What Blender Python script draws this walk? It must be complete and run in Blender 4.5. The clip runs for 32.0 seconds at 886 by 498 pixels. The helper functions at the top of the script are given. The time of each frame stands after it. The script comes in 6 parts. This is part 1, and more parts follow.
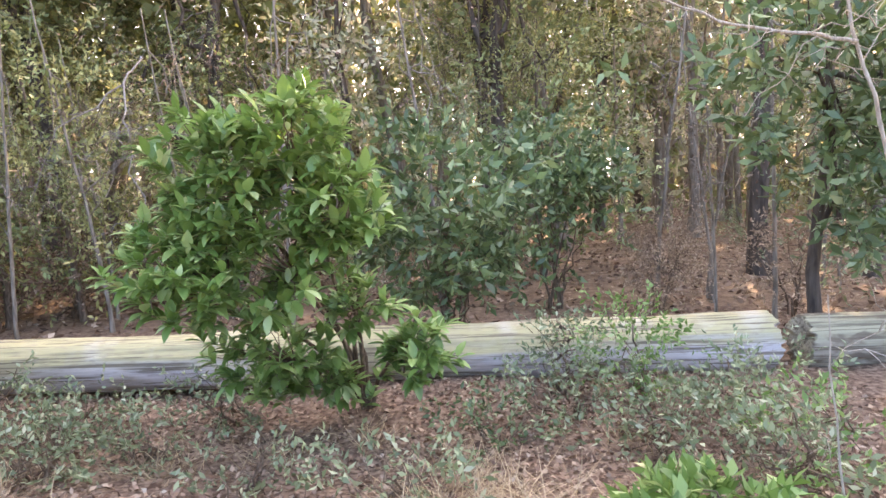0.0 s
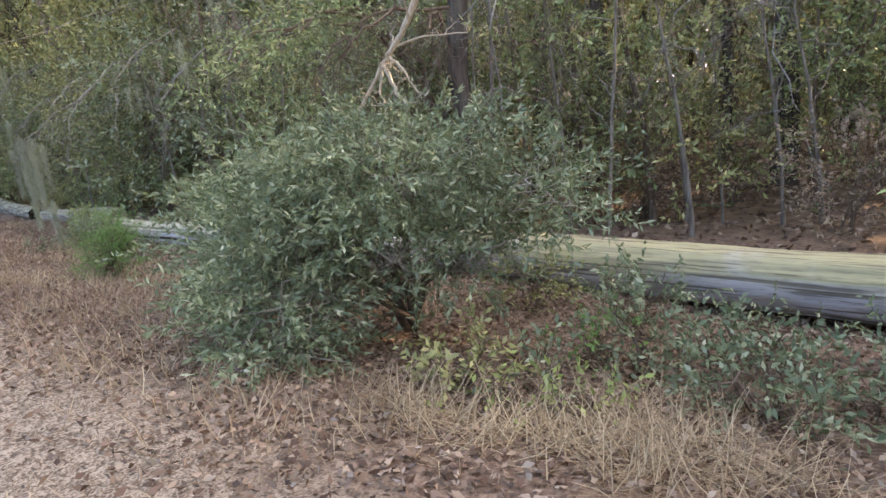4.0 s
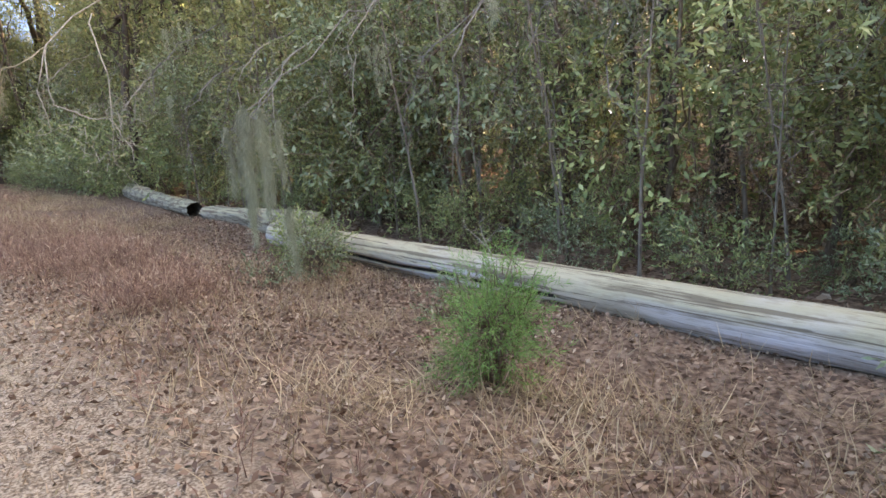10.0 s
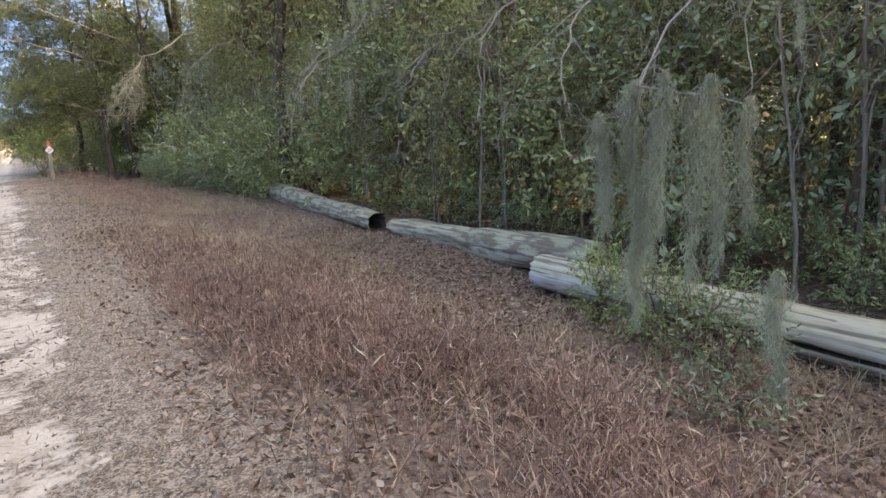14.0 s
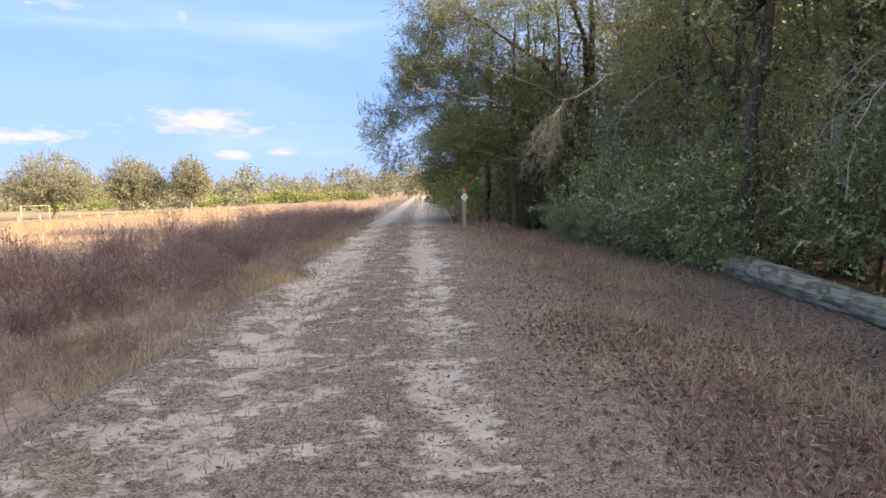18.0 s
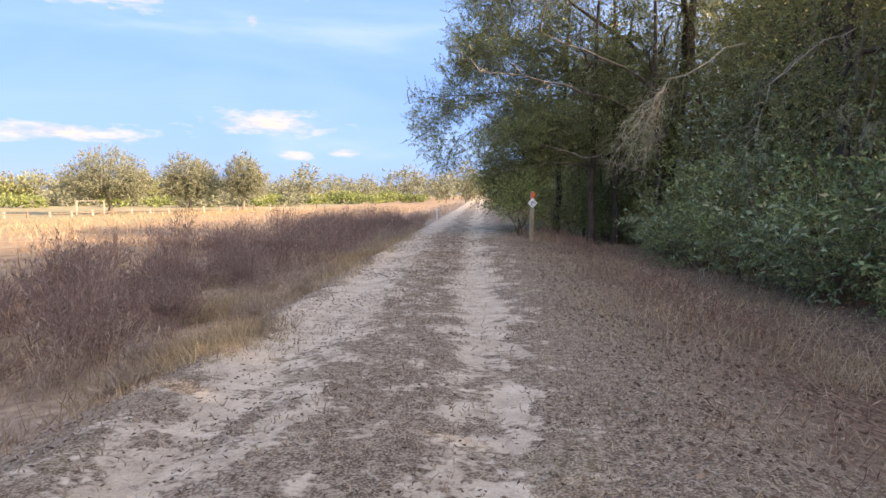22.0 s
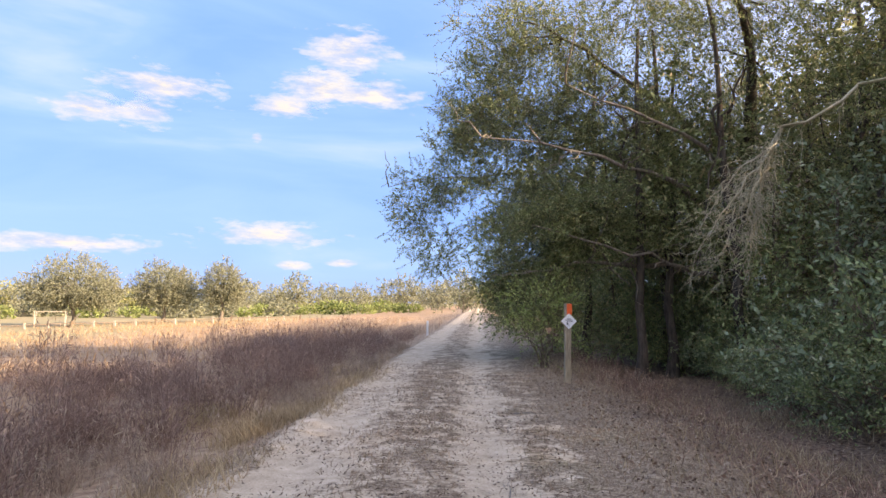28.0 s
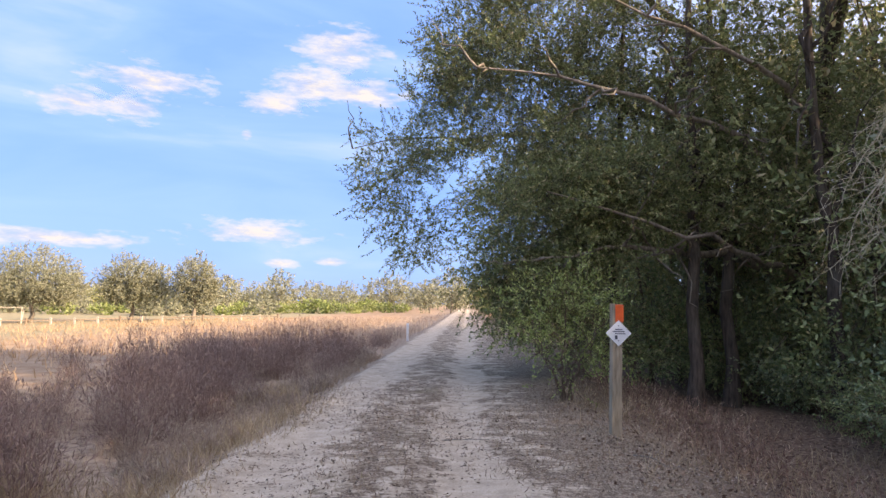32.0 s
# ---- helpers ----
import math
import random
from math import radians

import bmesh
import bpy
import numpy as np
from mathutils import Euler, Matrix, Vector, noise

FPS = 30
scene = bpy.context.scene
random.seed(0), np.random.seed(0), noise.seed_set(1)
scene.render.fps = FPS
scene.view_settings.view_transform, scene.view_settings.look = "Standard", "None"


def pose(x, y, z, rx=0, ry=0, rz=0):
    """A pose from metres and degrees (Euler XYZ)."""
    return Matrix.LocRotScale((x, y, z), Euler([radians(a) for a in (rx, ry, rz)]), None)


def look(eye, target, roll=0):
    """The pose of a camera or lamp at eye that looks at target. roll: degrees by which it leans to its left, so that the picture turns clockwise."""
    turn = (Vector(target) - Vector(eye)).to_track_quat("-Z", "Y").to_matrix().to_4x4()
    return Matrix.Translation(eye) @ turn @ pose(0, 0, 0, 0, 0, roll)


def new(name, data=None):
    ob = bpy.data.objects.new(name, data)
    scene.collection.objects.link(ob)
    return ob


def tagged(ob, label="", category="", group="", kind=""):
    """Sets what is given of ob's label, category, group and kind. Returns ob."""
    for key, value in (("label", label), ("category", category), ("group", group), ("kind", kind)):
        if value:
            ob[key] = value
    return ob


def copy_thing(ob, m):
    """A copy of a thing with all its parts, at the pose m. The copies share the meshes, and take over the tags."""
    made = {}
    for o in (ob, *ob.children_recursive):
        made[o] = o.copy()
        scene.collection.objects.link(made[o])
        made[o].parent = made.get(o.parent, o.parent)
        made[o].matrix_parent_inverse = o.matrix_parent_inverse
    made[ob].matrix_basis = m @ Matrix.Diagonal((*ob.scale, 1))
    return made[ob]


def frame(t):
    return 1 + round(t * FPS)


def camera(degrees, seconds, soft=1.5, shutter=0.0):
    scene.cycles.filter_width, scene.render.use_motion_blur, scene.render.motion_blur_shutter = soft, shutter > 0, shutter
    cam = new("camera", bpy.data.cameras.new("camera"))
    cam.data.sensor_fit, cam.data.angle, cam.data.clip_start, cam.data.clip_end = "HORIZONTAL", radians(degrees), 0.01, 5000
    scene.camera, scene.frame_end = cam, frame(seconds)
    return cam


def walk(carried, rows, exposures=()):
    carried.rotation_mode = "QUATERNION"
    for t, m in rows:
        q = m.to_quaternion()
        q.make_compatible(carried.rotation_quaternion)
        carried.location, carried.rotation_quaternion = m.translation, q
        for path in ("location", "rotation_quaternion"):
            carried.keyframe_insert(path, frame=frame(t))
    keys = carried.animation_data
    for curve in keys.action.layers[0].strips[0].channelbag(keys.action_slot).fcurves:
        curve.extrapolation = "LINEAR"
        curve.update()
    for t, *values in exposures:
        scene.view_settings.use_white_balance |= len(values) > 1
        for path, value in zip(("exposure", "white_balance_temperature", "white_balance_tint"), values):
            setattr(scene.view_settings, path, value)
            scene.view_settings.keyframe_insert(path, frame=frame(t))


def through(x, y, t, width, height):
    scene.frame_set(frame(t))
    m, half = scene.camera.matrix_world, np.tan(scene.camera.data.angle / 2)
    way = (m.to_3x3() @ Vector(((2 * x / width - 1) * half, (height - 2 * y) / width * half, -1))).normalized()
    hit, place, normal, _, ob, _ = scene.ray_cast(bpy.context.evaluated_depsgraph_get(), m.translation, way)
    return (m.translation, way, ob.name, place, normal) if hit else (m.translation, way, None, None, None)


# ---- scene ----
cam = camera(70.3, 32.0)
PATH = [
    (0.0, (-0.435, -2.286, 1.527), (3.543, -2.217, 1.114), -2.28),
    (0.5, (-0.446, -2.222, 1.459), (3.488, -2.065, 0.751), -2.16),
    (1.0, (-0.467, -1.927, 1.460), (3.439, -1.582, 0.669), -2.74),
    (1.5, (-0.496, -1.503, 1.501), (3.341, -0.722, 0.682), -3.33),
    (2.0, (-0.375, -1.028, 1.514), (3.258, 0.387, 0.621), -4.77),
    (2.5, (-0.349, -0.730, 1.532), (2.981, 1.316, 0.681), -6.86),
    (4.5, (0.066, 0.123, 1.489), (2.918, 2.802, 0.662), -4.97),
    (5.0, (0.078, 0.650, 1.504), (2.865, 3.400, 0.686), -4.89),
    (5.5, (0.137, 1.223, 1.500), (2.895, 4.008, 0.704), -4.72),
    (6.0, (0.133, 1.735, 1.514), (2.869, 4.545, 0.731), -4.37),
    (6.5, (0.159, 2.281, 1.504), (2.881, 5.108, 0.729), -4.11),
    (7.0, (0.136, 2.820, 1.523), (2.829, 5.672, 0.742), -3.86),
    (7.5, (0.217, 3.353, 1.537), (2.873, 6.239, 0.751), -3.92),
    (8.0, (0.262, 3.927, 1.532), (2.898, 6.833, 0.755), -3.72),
    (8.5, (0.323, 4.495, 1.525), (2.960, 7.404, 0.761), -3.34),
    (9.0, (0.331, 5.054, 1.528), (2.951, 7.978, 0.762), -3.19),
    (9.5, (0.375, 5.593, 1.505), (2.979, 8.527, 0.724), -3.21),
    (10.0, (0.375, 6.126, 1.504), (2.964, 9.074, 0.721), -2.99),
    (10.5, (0.374, 6.669, 1.508), (2.957, 9.619, 0.716), -2.68),
    (11.0, (0.380, 7.209, 1.512), (2.940, 10.180, 0.723), -2.29),
    (11.5, (0.364, 7.765, 1.512), (2.884, 10.766, 0.715), -2.38),
    (12.0, (0.370, 8.378, 1.517), (2.815, 11.445, 0.728), -2.38),
    (12.5, (0.400, 8.999, 1.533), (2.814, 12.088, 0.740), -2.09),
    (13.0, (0.391, 9.651, 1.548), (2.771, 12.769, 0.765), -1.94),
    (13.5, (0.334, 10.298, 1.545), (2.660, 13.456, 0.758), -1.95),
    (14.0, (0.283, 10.989, 1.546), (2.449, 14.262, 0.775), -2.37),
    (14.5, (0.184, 11.692, 1.545), (1.960, 15.197, 0.796), -3.58),
    (15.0, (0.095, 12.410, 1.566), (1.128, 16.222, 0.935), -4.34),
    (15.5, (0.077, 13.123, 1.552), (0.633, 17.046, 1.003), -4.54),
    (17.5, (-0.153, 15.545, 1.513), (0.015, 19.522, 1.121), -1.34),
    (18.0, (-0.135, 16.181, 1.525), (-0.026, 20.162, 1.148), -0.79),
    (18.5, (-0.144, 16.793, 1.527), (-0.068, 20.773, 1.141), -0.37),
    (19.0, (-0.130, 17.429, 1.527), (-0.096, 21.409, 1.131), -0.07),
    (19.5, (-0.116, 18.072, 1.518), (-0.091, 22.049, 1.094), 0.12),
    (20.0, (-0.143, 18.712, 1.502), (-0.164, 22.692, 1.111), 0.18),
    (20.5, (-0.165, 19.358, 1.492), (-0.260, 23.338, 1.100), 0.15),
    (21.0, (-0.166, 20.021, 1.483), (-0.370, 24.000, 1.124), 0.22),
    (21.5, (-0.166, 20.648, 1.477), (-0.409, 24.624, 1.115), 0.31),
    (22.0, (-0.138, 21.281, 1.488), (-0.386, 25.258, 1.135), 0.48),
    (22.5, (-0.196, 21.873, 1.488), (-0.441, 25.852, 1.157), 0.63),
    (23.0, (-0.201, 22.485, 1.496), (-0.445, 26.465, 1.182), 0.84),
    (23.5, (-0.209, 23.072, 1.514), (-0.484, 27.050, 1.201), 0.85),
    (24.0, (-0.154, 23.712, 1.509), (-0.446, 27.690, 1.206), 0.85),
    (24.5, (-0.147, 24.332, 1.511), (-0.447, 28.309, 1.205), 0.70),
    (25.0, (-0.165, 24.932, 1.517), (-0.459, 28.912, 1.237), 0.59),
    (25.5, (-0.205, 25.523, 1.520), (-0.519, 29.504, 1.304), 0.53),
    (26.0, (-0.249, 26.112, 1.523), (-0.546, 30.100, 1.482), 0.48),
    (26.5, (-0.246, 26.686, 1.526), (-0.532, 30.669, 1.760), 0.41),
    (28.5, (-0.391, 29.177, 1.558), (-0.616, 33.156, 1.901), 0.53),
    (29.0, (-0.406, 29.818, 1.563), (-0.655, 33.796, 1.904), 0.50),
    (29.5, (-0.426, 30.427, 1.558), (-0.686, 34.405, 1.897), 0.41),
    (30.0, (-0.423, 31.068, 1.558), (-0.677, 35.045, 1.902), 0.39),
    (30.5, (-0.409, 31.687, 1.556), (-0.644, 35.665, 1.904), 0.43),
    (31.0, (-0.389, 32.318, 1.546), (-0.582, 36.299, 1.884), 0.59),
    (31.5, (-0.412, 32.941, 1.526), (-0.587, 36.924, 1.859), 0.83),
    (32.0, (-0.395, 33.579, 1.528), (-0.561, 37.561, 1.871), 1.14),
]
walk(cam, [(t, look(eye, target, roll)) for t, eye, target, roll in PATH], [(0, 3.5, 10100, 24), (2, 3.6, 9700, 20), (3.3, 3.05, 9700, 19), (5, 2.6, 9700, 17), (10.5, 2.83, 10400, 17), (12, 2.66, 10100, 16), (13.5, 2.55, 9800, 16), (14.5, 2.35, 9200, 17), (15.2, 1.95, 8900, 17), (16.5, 1.78, 8700, 18), (26, 1.75, 8700, 18), (32, 1.68, 8200, 20)])
# clouds: azimuth, elevation, width and height in degrees
CLOUDS = [
    (34.8, 4.5, 22.8, 2.3),
    (19.0, 5.8, 17.1, 3.3),
    (27.9, 17.5, 13.4, 4.2),
    (33.1, 15.0, 8.6, 3.7),
    (28.8, 15.3, 6.2, 3.5),
    (17.7, 16.8, 7.7, 3.0),
    (12.1, 21.8, 11.7, 5.9),
    (14.9, 18.7, 10.3, 4.7),
    (10.0, 18.3, 11.2, 4.1),
    (20.0, 14.1, 2.1, 1.4),
    (16.9, 3.2, 4.1, 1.4),
    (12.3, 3.5, 4.6, 1.2),
]

# ---- world, sun and exposure ----
SUN_EL, SUN_AZ = 24.0, 111.0  # degrees above the ground, and clockwise from the trail's heading
sun_way = Vector((math.sin(radians(SUN_AZ)) * math.cos(radians(SUN_EL)), math.cos(radians(SUN_AZ)) * math.cos(radians(SUN_EL)), math.sin(radians(SUN_EL))))
world = bpy.data.worlds.new("sky")
scene.world = world
world.use_nodes = True
wn = world.node_tree.nodes
sky = wn.new("ShaderNodeTexSky")
sky.sky_type, sky.sun_disc = "NISHITA", False
sky.sun_elevation, sky.sun_rotation = radians(SUN_EL), radians(SUN_AZ)
sky.air_density, sky.dust_density, sky.ozone_density = 1.0, 0.4, 2.0
veil_at, veil_map, veil_noise, veil_ramp, veil = (wn.new("ShaderNode" + k) for k in ("TexCoord", "Mapping", "TexNoise", "ValToRGB", "Mix"))
veil_map.inputs["Rotation"].default_value = (0, 0, 0.5)
veil_map.inputs["Scale"].default_value = (1.2, 2.2, 7.0)
veil_noise.inputs["Scale"].default_value, veil_noise.inputs["Detail"].default_value, veil_noise.inputs["Distortion"].default_value = 1.5, 5, 0.6
veil_ramp.color_ramp.elements[0].position, veil_ramp.color_ramp.elements[1].position = 0.35, 0.75
veil_ramp.color_ramp.elements[0].color, veil_ramp.color_ramp.elements[1].color = (0.93, 0.93, 0.93, 1), (0.98, 0.98, 0.98, 1)
veil.data_type = "RGBA"
streak = wn.new("ShaderNodeValToRGB")
streak.color_ramp.elements.new(0.5)
for item, (at, tint) in zip(streak.color_ramp.elements, ((0.4, (0.14, 0.36, 0.95)), (0.58, (0.2, 0.43, 0.95)), (0.78, (0.38, 0.57, 0.95)))):
    item.position, item.color = at, (*tint, 1)
lift = wn.new("ShaderNodeVectorMath")
lift.operation = "SCALE"
lift.inputs["Scale"].default_value = 3.15
world.node_tree.links.new(veil_noise.outputs["Fac"], streak.inputs[0])
world.node_tree.links.new(streak.outputs[0], lift.inputs[0])
world.node_tree.links.new(lift.outputs[0], veil.inputs["B"])
# thin high haze, whiter toward the sun, added to warm and lift the shade
toward, hazy, glow, sum_up = wn.new("ShaderNodeVectorMath"), wn.new("ShaderNodeMapRange"), wn.new("ShaderNodeVectorMath"), wn.new("ShaderNodeVectorMath")
toward.operation, glow.operation, sum_up.operation = "DOT_PRODUCT", "SCALE", "ADD"
toward.inputs[1].default_value = sun_way
hazy.interpolation_type = "SMOOTHSTEP"
hazy.inputs[1].default_value, hazy.inputs[2].default_value, hazy.inputs[4].default_value = -0.3, 1.0, 3.0
glow.inputs[0].default_value = (1.0, 0.92, 0.82)
for a, b in ((veil_at.outputs["Generated"], toward.inputs[0]), (toward.outputs["Value"], hazy.inputs[0]), (hazy.outputs[0], glow.inputs["Scale"]), (glow.outputs[0], sum_up.inputs[1]), (veil.outputs["Result"], sum_up.inputs[0])):
    world.node_tree.links.new(a, b)
for a, b in ((veil_at.outputs["Generated"], veil_map.inputs[0]), (veil_map.outputs[0], veil_noise.inputs["Vector"]), (veil_noise.outputs["Fac"], veil_ramp.inputs[0]), (veil_ramp.outputs[0], veil.inputs["Factor"]), (sky.outputs[0], veil.inputs["A"]), (sum_up.outputs[0], wn["Background"].inputs[0])):
    world.node_tree.links.new(a, b)
wn["Background"].inputs[1].default_value = 0.15
sun = new("sun", bpy.data.lights.new("sun", "SUN"))
sun.data.energy, sun.data.angle, sun.data.color = 3.7, radians(0.6), (1.0, 0.9, 0.75)
sun.matrix_world = look(sun_way * 60, (0, 0, 0))


# ---- materials ----
def material(name, rough=0.8, spec=0.3):
    m = bpy.data.materials.new(name)
    m.use_nodes = True
    n, l = m.node_tree.nodes, m.node_tree.links
    b = n["Principled BSDF"]
    b.inputs["Roughness"].default_value = rough
    b.inputs["Specular IOR Level"].default_value = spec
    return m, n, l, b


def ramp(n, l, value, stops):
    r = n.new("ShaderNodeValToRGB")
    e = r.color_ramp.elements
    while len(e) < len(stops):
        e.new(0.5)
    for item, (pos, col) in zip(e, stops):
        item.position, item.color = pos, (*col, 1)
    l.new(value, r.inputs[0])
    return r.outputs[0]


def grain(n, l, scale, detail=4.0, stretch=None, where="Object"):
    t = n.new("ShaderNodeTexNoise")
    t.inputs["Scale"].default_value, t.inputs["Detail"].default_value = scale, detail
    c = n.new("ShaderNodeTexCoord")
    if stretch:
        mp = n.new("ShaderNodeMapping")
        mp.inputs["Scale"].default_value = stretch
        l.new(c.outputs[where], mp.inputs[0])
        l.new(mp.outputs[0], t.inputs["Vector"])
    else:
        l.new(c.outputs[where], t.inputs["Vector"])
    return t.outputs["Fac"]


def mix(n, l, fac, a, b, mode="MIX"):
    m = n.new("ShaderNodeMix")
    m.data_type, m.blend_type = "RGBA", mode
    for sock, v in ((m.inputs["Factor"], fac), (m.inputs["A"], a), (m.inputs["B"], b)):
        if isinstance(v, (int, float)):
            sock.default_value = v
        elif isinstance(v, tuple):
            sock.default_value = (*v, 1)
        else:
            l.new(v, sock)
    return m.outputs["Result"]


def bump(n, l, b, height, strength, distance=0.02):
    k = n.new("ShaderNodeBump")
    k.inputs["Strength"].default_value, k.inputs["Distance"].default_value = strength, distance
    l.new(height, k.inputs["Height"])
    l.new(k.outputs[0], b.inputs["Normal"])


def leaf_material(name, stops, rough=0.5, through=0.35, spec=0.4):
    """Leaves or stems that vary piece by piece, with some light through them."""
    m, n, l, b = material(name, rough, spec)
    g = n.new("ShaderNodeNewGeometry")
    o = n.new("ShaderNodeObjectInfo")
    add = n.new("ShaderNodeMath")
    add.operation = "ADD"
    l.new(g.outputs["Random Per Island"], add.inputs[0])
    l.new(o.outputs["Random"], add.inputs[1])
    fr = n.new("ShaderNodeMath")
    fr.operation = "FRACT"
    l.new(add.outputs[0], fr.inputs[0])
    col = ramp(n, l, fr.outputs[0], stops)
    big = ramp(n, l, grain(n, l, 0.9, 3), [(0.3, (0.72, 0.72, 0.72)), (0.7, (1.15, 1.15, 1.1))])
    col = mix(n, l, 1.0, col, big, "MULTIPLY")
    l.new(col, b.inputs["Base Color"])
    t = n.new("ShaderNodeBsdfTranslucent")
    l.new(col, t.inputs[0])
    s = n.new("ShaderNodeMixShader")
    s.inputs[0].default_value = through
    out = n["Material Output"]
    l.new(b.outputs[0], s.inputs[1])
    l.new(t.outputs[0], s.inputs[2])
    l.new(s.outputs[0], out.inputs[0])
    return m


def bark_material(name, dark, light, scale=6.0):
    m, n, l, b = material(name, 0.9, 0.15)
    a = grain(n, l, scale, 8, (3, 3, 0.5))
    c = grain(n, l, 1.2, 3)
    col = ramp(n, l, a, [(0.3, dark), (0.7, light)])
    col = mix(n, l, ramp(n, l, c, [(0.5, (0, 0, 0)), (0.7, (0.28, 0.28, 0.28))]), col, (0.2, 0.2, 0.15))
    l.new(col, b.inputs["Base Color"])
    bump(n, l, b, a, 0.8, 0.03)
    return m


LAUREL = leaf_material("laurel_leaf", [(0.0, (0.11, 0.22, 0.05)), (0.45, (0.165, 0.3, 0.08)), (0.85, (0.27, 0.42, 0.14)), (1.0, (0.45, 0.55, 0.26))], 0.38, 0.36, 0.5)
GLOSSY = leaf_material("glossy_leaf", [(0.0, (0.07, 0.125, 0.05)), (0.5, (0.125, 0.2, 0.08)), (0.9, (0.2, 0.29, 0.12)), (1.0, (0.33, 0.4, 0.2))], 0.35, 0.2, 0.5)
MYRTLE = leaf_material("myrtle_leaf", [(0.0, (0.146, 0.194, 0.0989)), (0.5, (0.232, 0.292, 0.155)), (0.85, (0.335, 0.387, 0.224)), (1.0, (0.499, 0.525, 0.353))], 0.42, 0.3)
OAK = leaf_material("oak_leaf", [(0.0, (0.139, 0.167, 0.0667)), (0.5, (0.216, 0.254, 0.101)), (0.82, (0.303, 0.335, 0.147)), (0.9, (0.41, 0.389, 0.192)), (1.0, (0.451, 0.356, 0.202))], 0.5, 0.3, 0.3)
OLIVE = leaf_material("olive_leaf", [(0.0, (0.205, 0.218, 0.0843)), (0.5, (0.324, 0.33, 0.129)), (0.9, (0.45, 0.437, 0.186)), (1.0, (0.582, 0.503, 0.236))], 0.55, 0.24, 0.28)
DEEPLEAF = leaf_material("deep_wood_leaf", [(0.0, (0.262, 0.276, 0.166)), (0.5, (0.414, 0.414, 0.248)), (0.8, (0.565, 0.51, 0.344)), (1.0, (0.69, 0.552, 0.4))], 0.6, 0.22, 0.25)
LIME = leaf_material("young_leaf", [(0.0, (0.221, 0.286, 0.078)), (0.6, (0.39, 0.474, 0.143)), (1.0, (0.572, 0.624, 0.26))], 0.5, 0.4)
DARKLEAF = leaf_material("shade_leaf", [(0.0, (0.164, 0.22, 0.0853)), (0.6, (0.289, 0.352, 0.141)), (0.9, (0.477, 0.514, 0.231)), (1.0, (0.526, 0.427, 0.211))], 0.45, 0.25, 0.35)
FIELDTREE = leaf_material("field_tree_leaf", [(0.0, (0.21, 0.223, 0.147)), (0.5, (0.286, 0.29, 0.197)), (1.0, (0.37, 0.353, 0.252))], 0.8, 0.25, 0.1)
BRUSH = leaf_material("field_brush_leaf", [(0.0, (0.2, 0.25, 0.085)), (0.6, (0.31, 0.36, 0.13)), (1.0, (0.42, 0.44, 0.2))], 0.7, 0.3, 0.15)
FUZZ = leaf_material("fennel_leaf", [(0.0, (0.13, 0.26, 0.07)), (1.0, (0.25, 0.42, 0.13))], 0.6, 0.4)
LITTER = leaf_material("fallen_leaf", [(0.0, (0.12, 0.068, 0.045)), (0.35, (0.225, 0.138, 0.095)), (0.7, (0.335, 0.225, 0.158)), (0.94, (0.43, 0.315, 0.225)), (1.0, (0.5, 0.4, 0.3))], 0.7, 0.12, 0.25)
STRAW = leaf_material("dry_grass", [(0.0, (0.285, 0.199, 0.118)), (0.5, (0.428, 0.316, 0.197)), (1.0, (0.591, 0.465, 0.301))], 0.75, 0.25, 0.2)
VERGE = leaf_material("verge_grass", [(0.0, (0.286, 0.198, 0.135)), (0.5, (0.425, 0.306, 0.215)), (0.92, (0.531, 0.412, 0.3)), (1.0, (0.355, 0.289, 0.169))], 0.8, 0.3, 0.2)
WEED = leaf_material("dry_weed", [(0.0, (0.283, 0.199, 0.157)), (0.5, (0.417, 0.313, 0.243)), (0.85, (0.538, 0.419, 0.328)), (1.0, (0.614, 0.53, 0.391))], 0.8, 0.3, 0.2)
DUSK = leaf_material("dusky_weed", [(0.0, (0.204, 0.13, 0.109)), (0.5, (0.307, 0.205, 0.17)), (0.85, (0.409, 0.29, 0.233)), (1.0, (0.527, 0.393, 0.302))], 0.8, 0.3, 0.2)
REDWEED = leaf_material("red_weed", [(0.0, (0.125, 0.066, 0.05)), (0.35, (0.27, 0.155, 0.115)), (0.7, (0.4, 0.25, 0.185)), (0.9, (0.54, 0.37, 0.26)), (1.0, (0.7, 0.54, 0.38))], 0.8, 0.2, 0.2)
GOLD = leaf_material("field_grass", [(0.0, (0.379, 0.23, 0.125)), (0.5, (0.506, 0.331, 0.192)), (1.0, (0.615, 0.45, 0.293))], 0.8, 0.25, 0.2)
MOSS = leaf_material("hanging_moss", [(0.0, (0.293, 0.305, 0.207)), (0.6, (0.422, 0.431, 0.305)), (1.0, (0.563, 0.564, 0.414))], 0.9, 0.45, 0.1)
CHAFF = leaf_material("trail_chaff", [(0.0, (0.113, 0.0779, 0.0587)), (0.35, (0.229, 0.165, 0.126)), (0.7, (0.387, 0.293, 0.231)), (1.0, (0.532, 0.436, 0.356))], 0.8, 0.15, 0.2)
TWIG = bark_material("pale_twig", (0.26, 0.22, 0.17), (0.5, 0.45, 0.36), 20)
GREYTWIG = bark_material("grey_twig", (0.16, 0.14, 0.12), (0.32, 0.29, 0.25), 20)
BARK = bark_material("bark", (0.045, 0.034, 0.026), (0.135, 0.105, 0.08))
PALEBARK = bark_material("pale_bark", (0.12, 0.095, 0.07), (0.32, 0.27, 0.21))
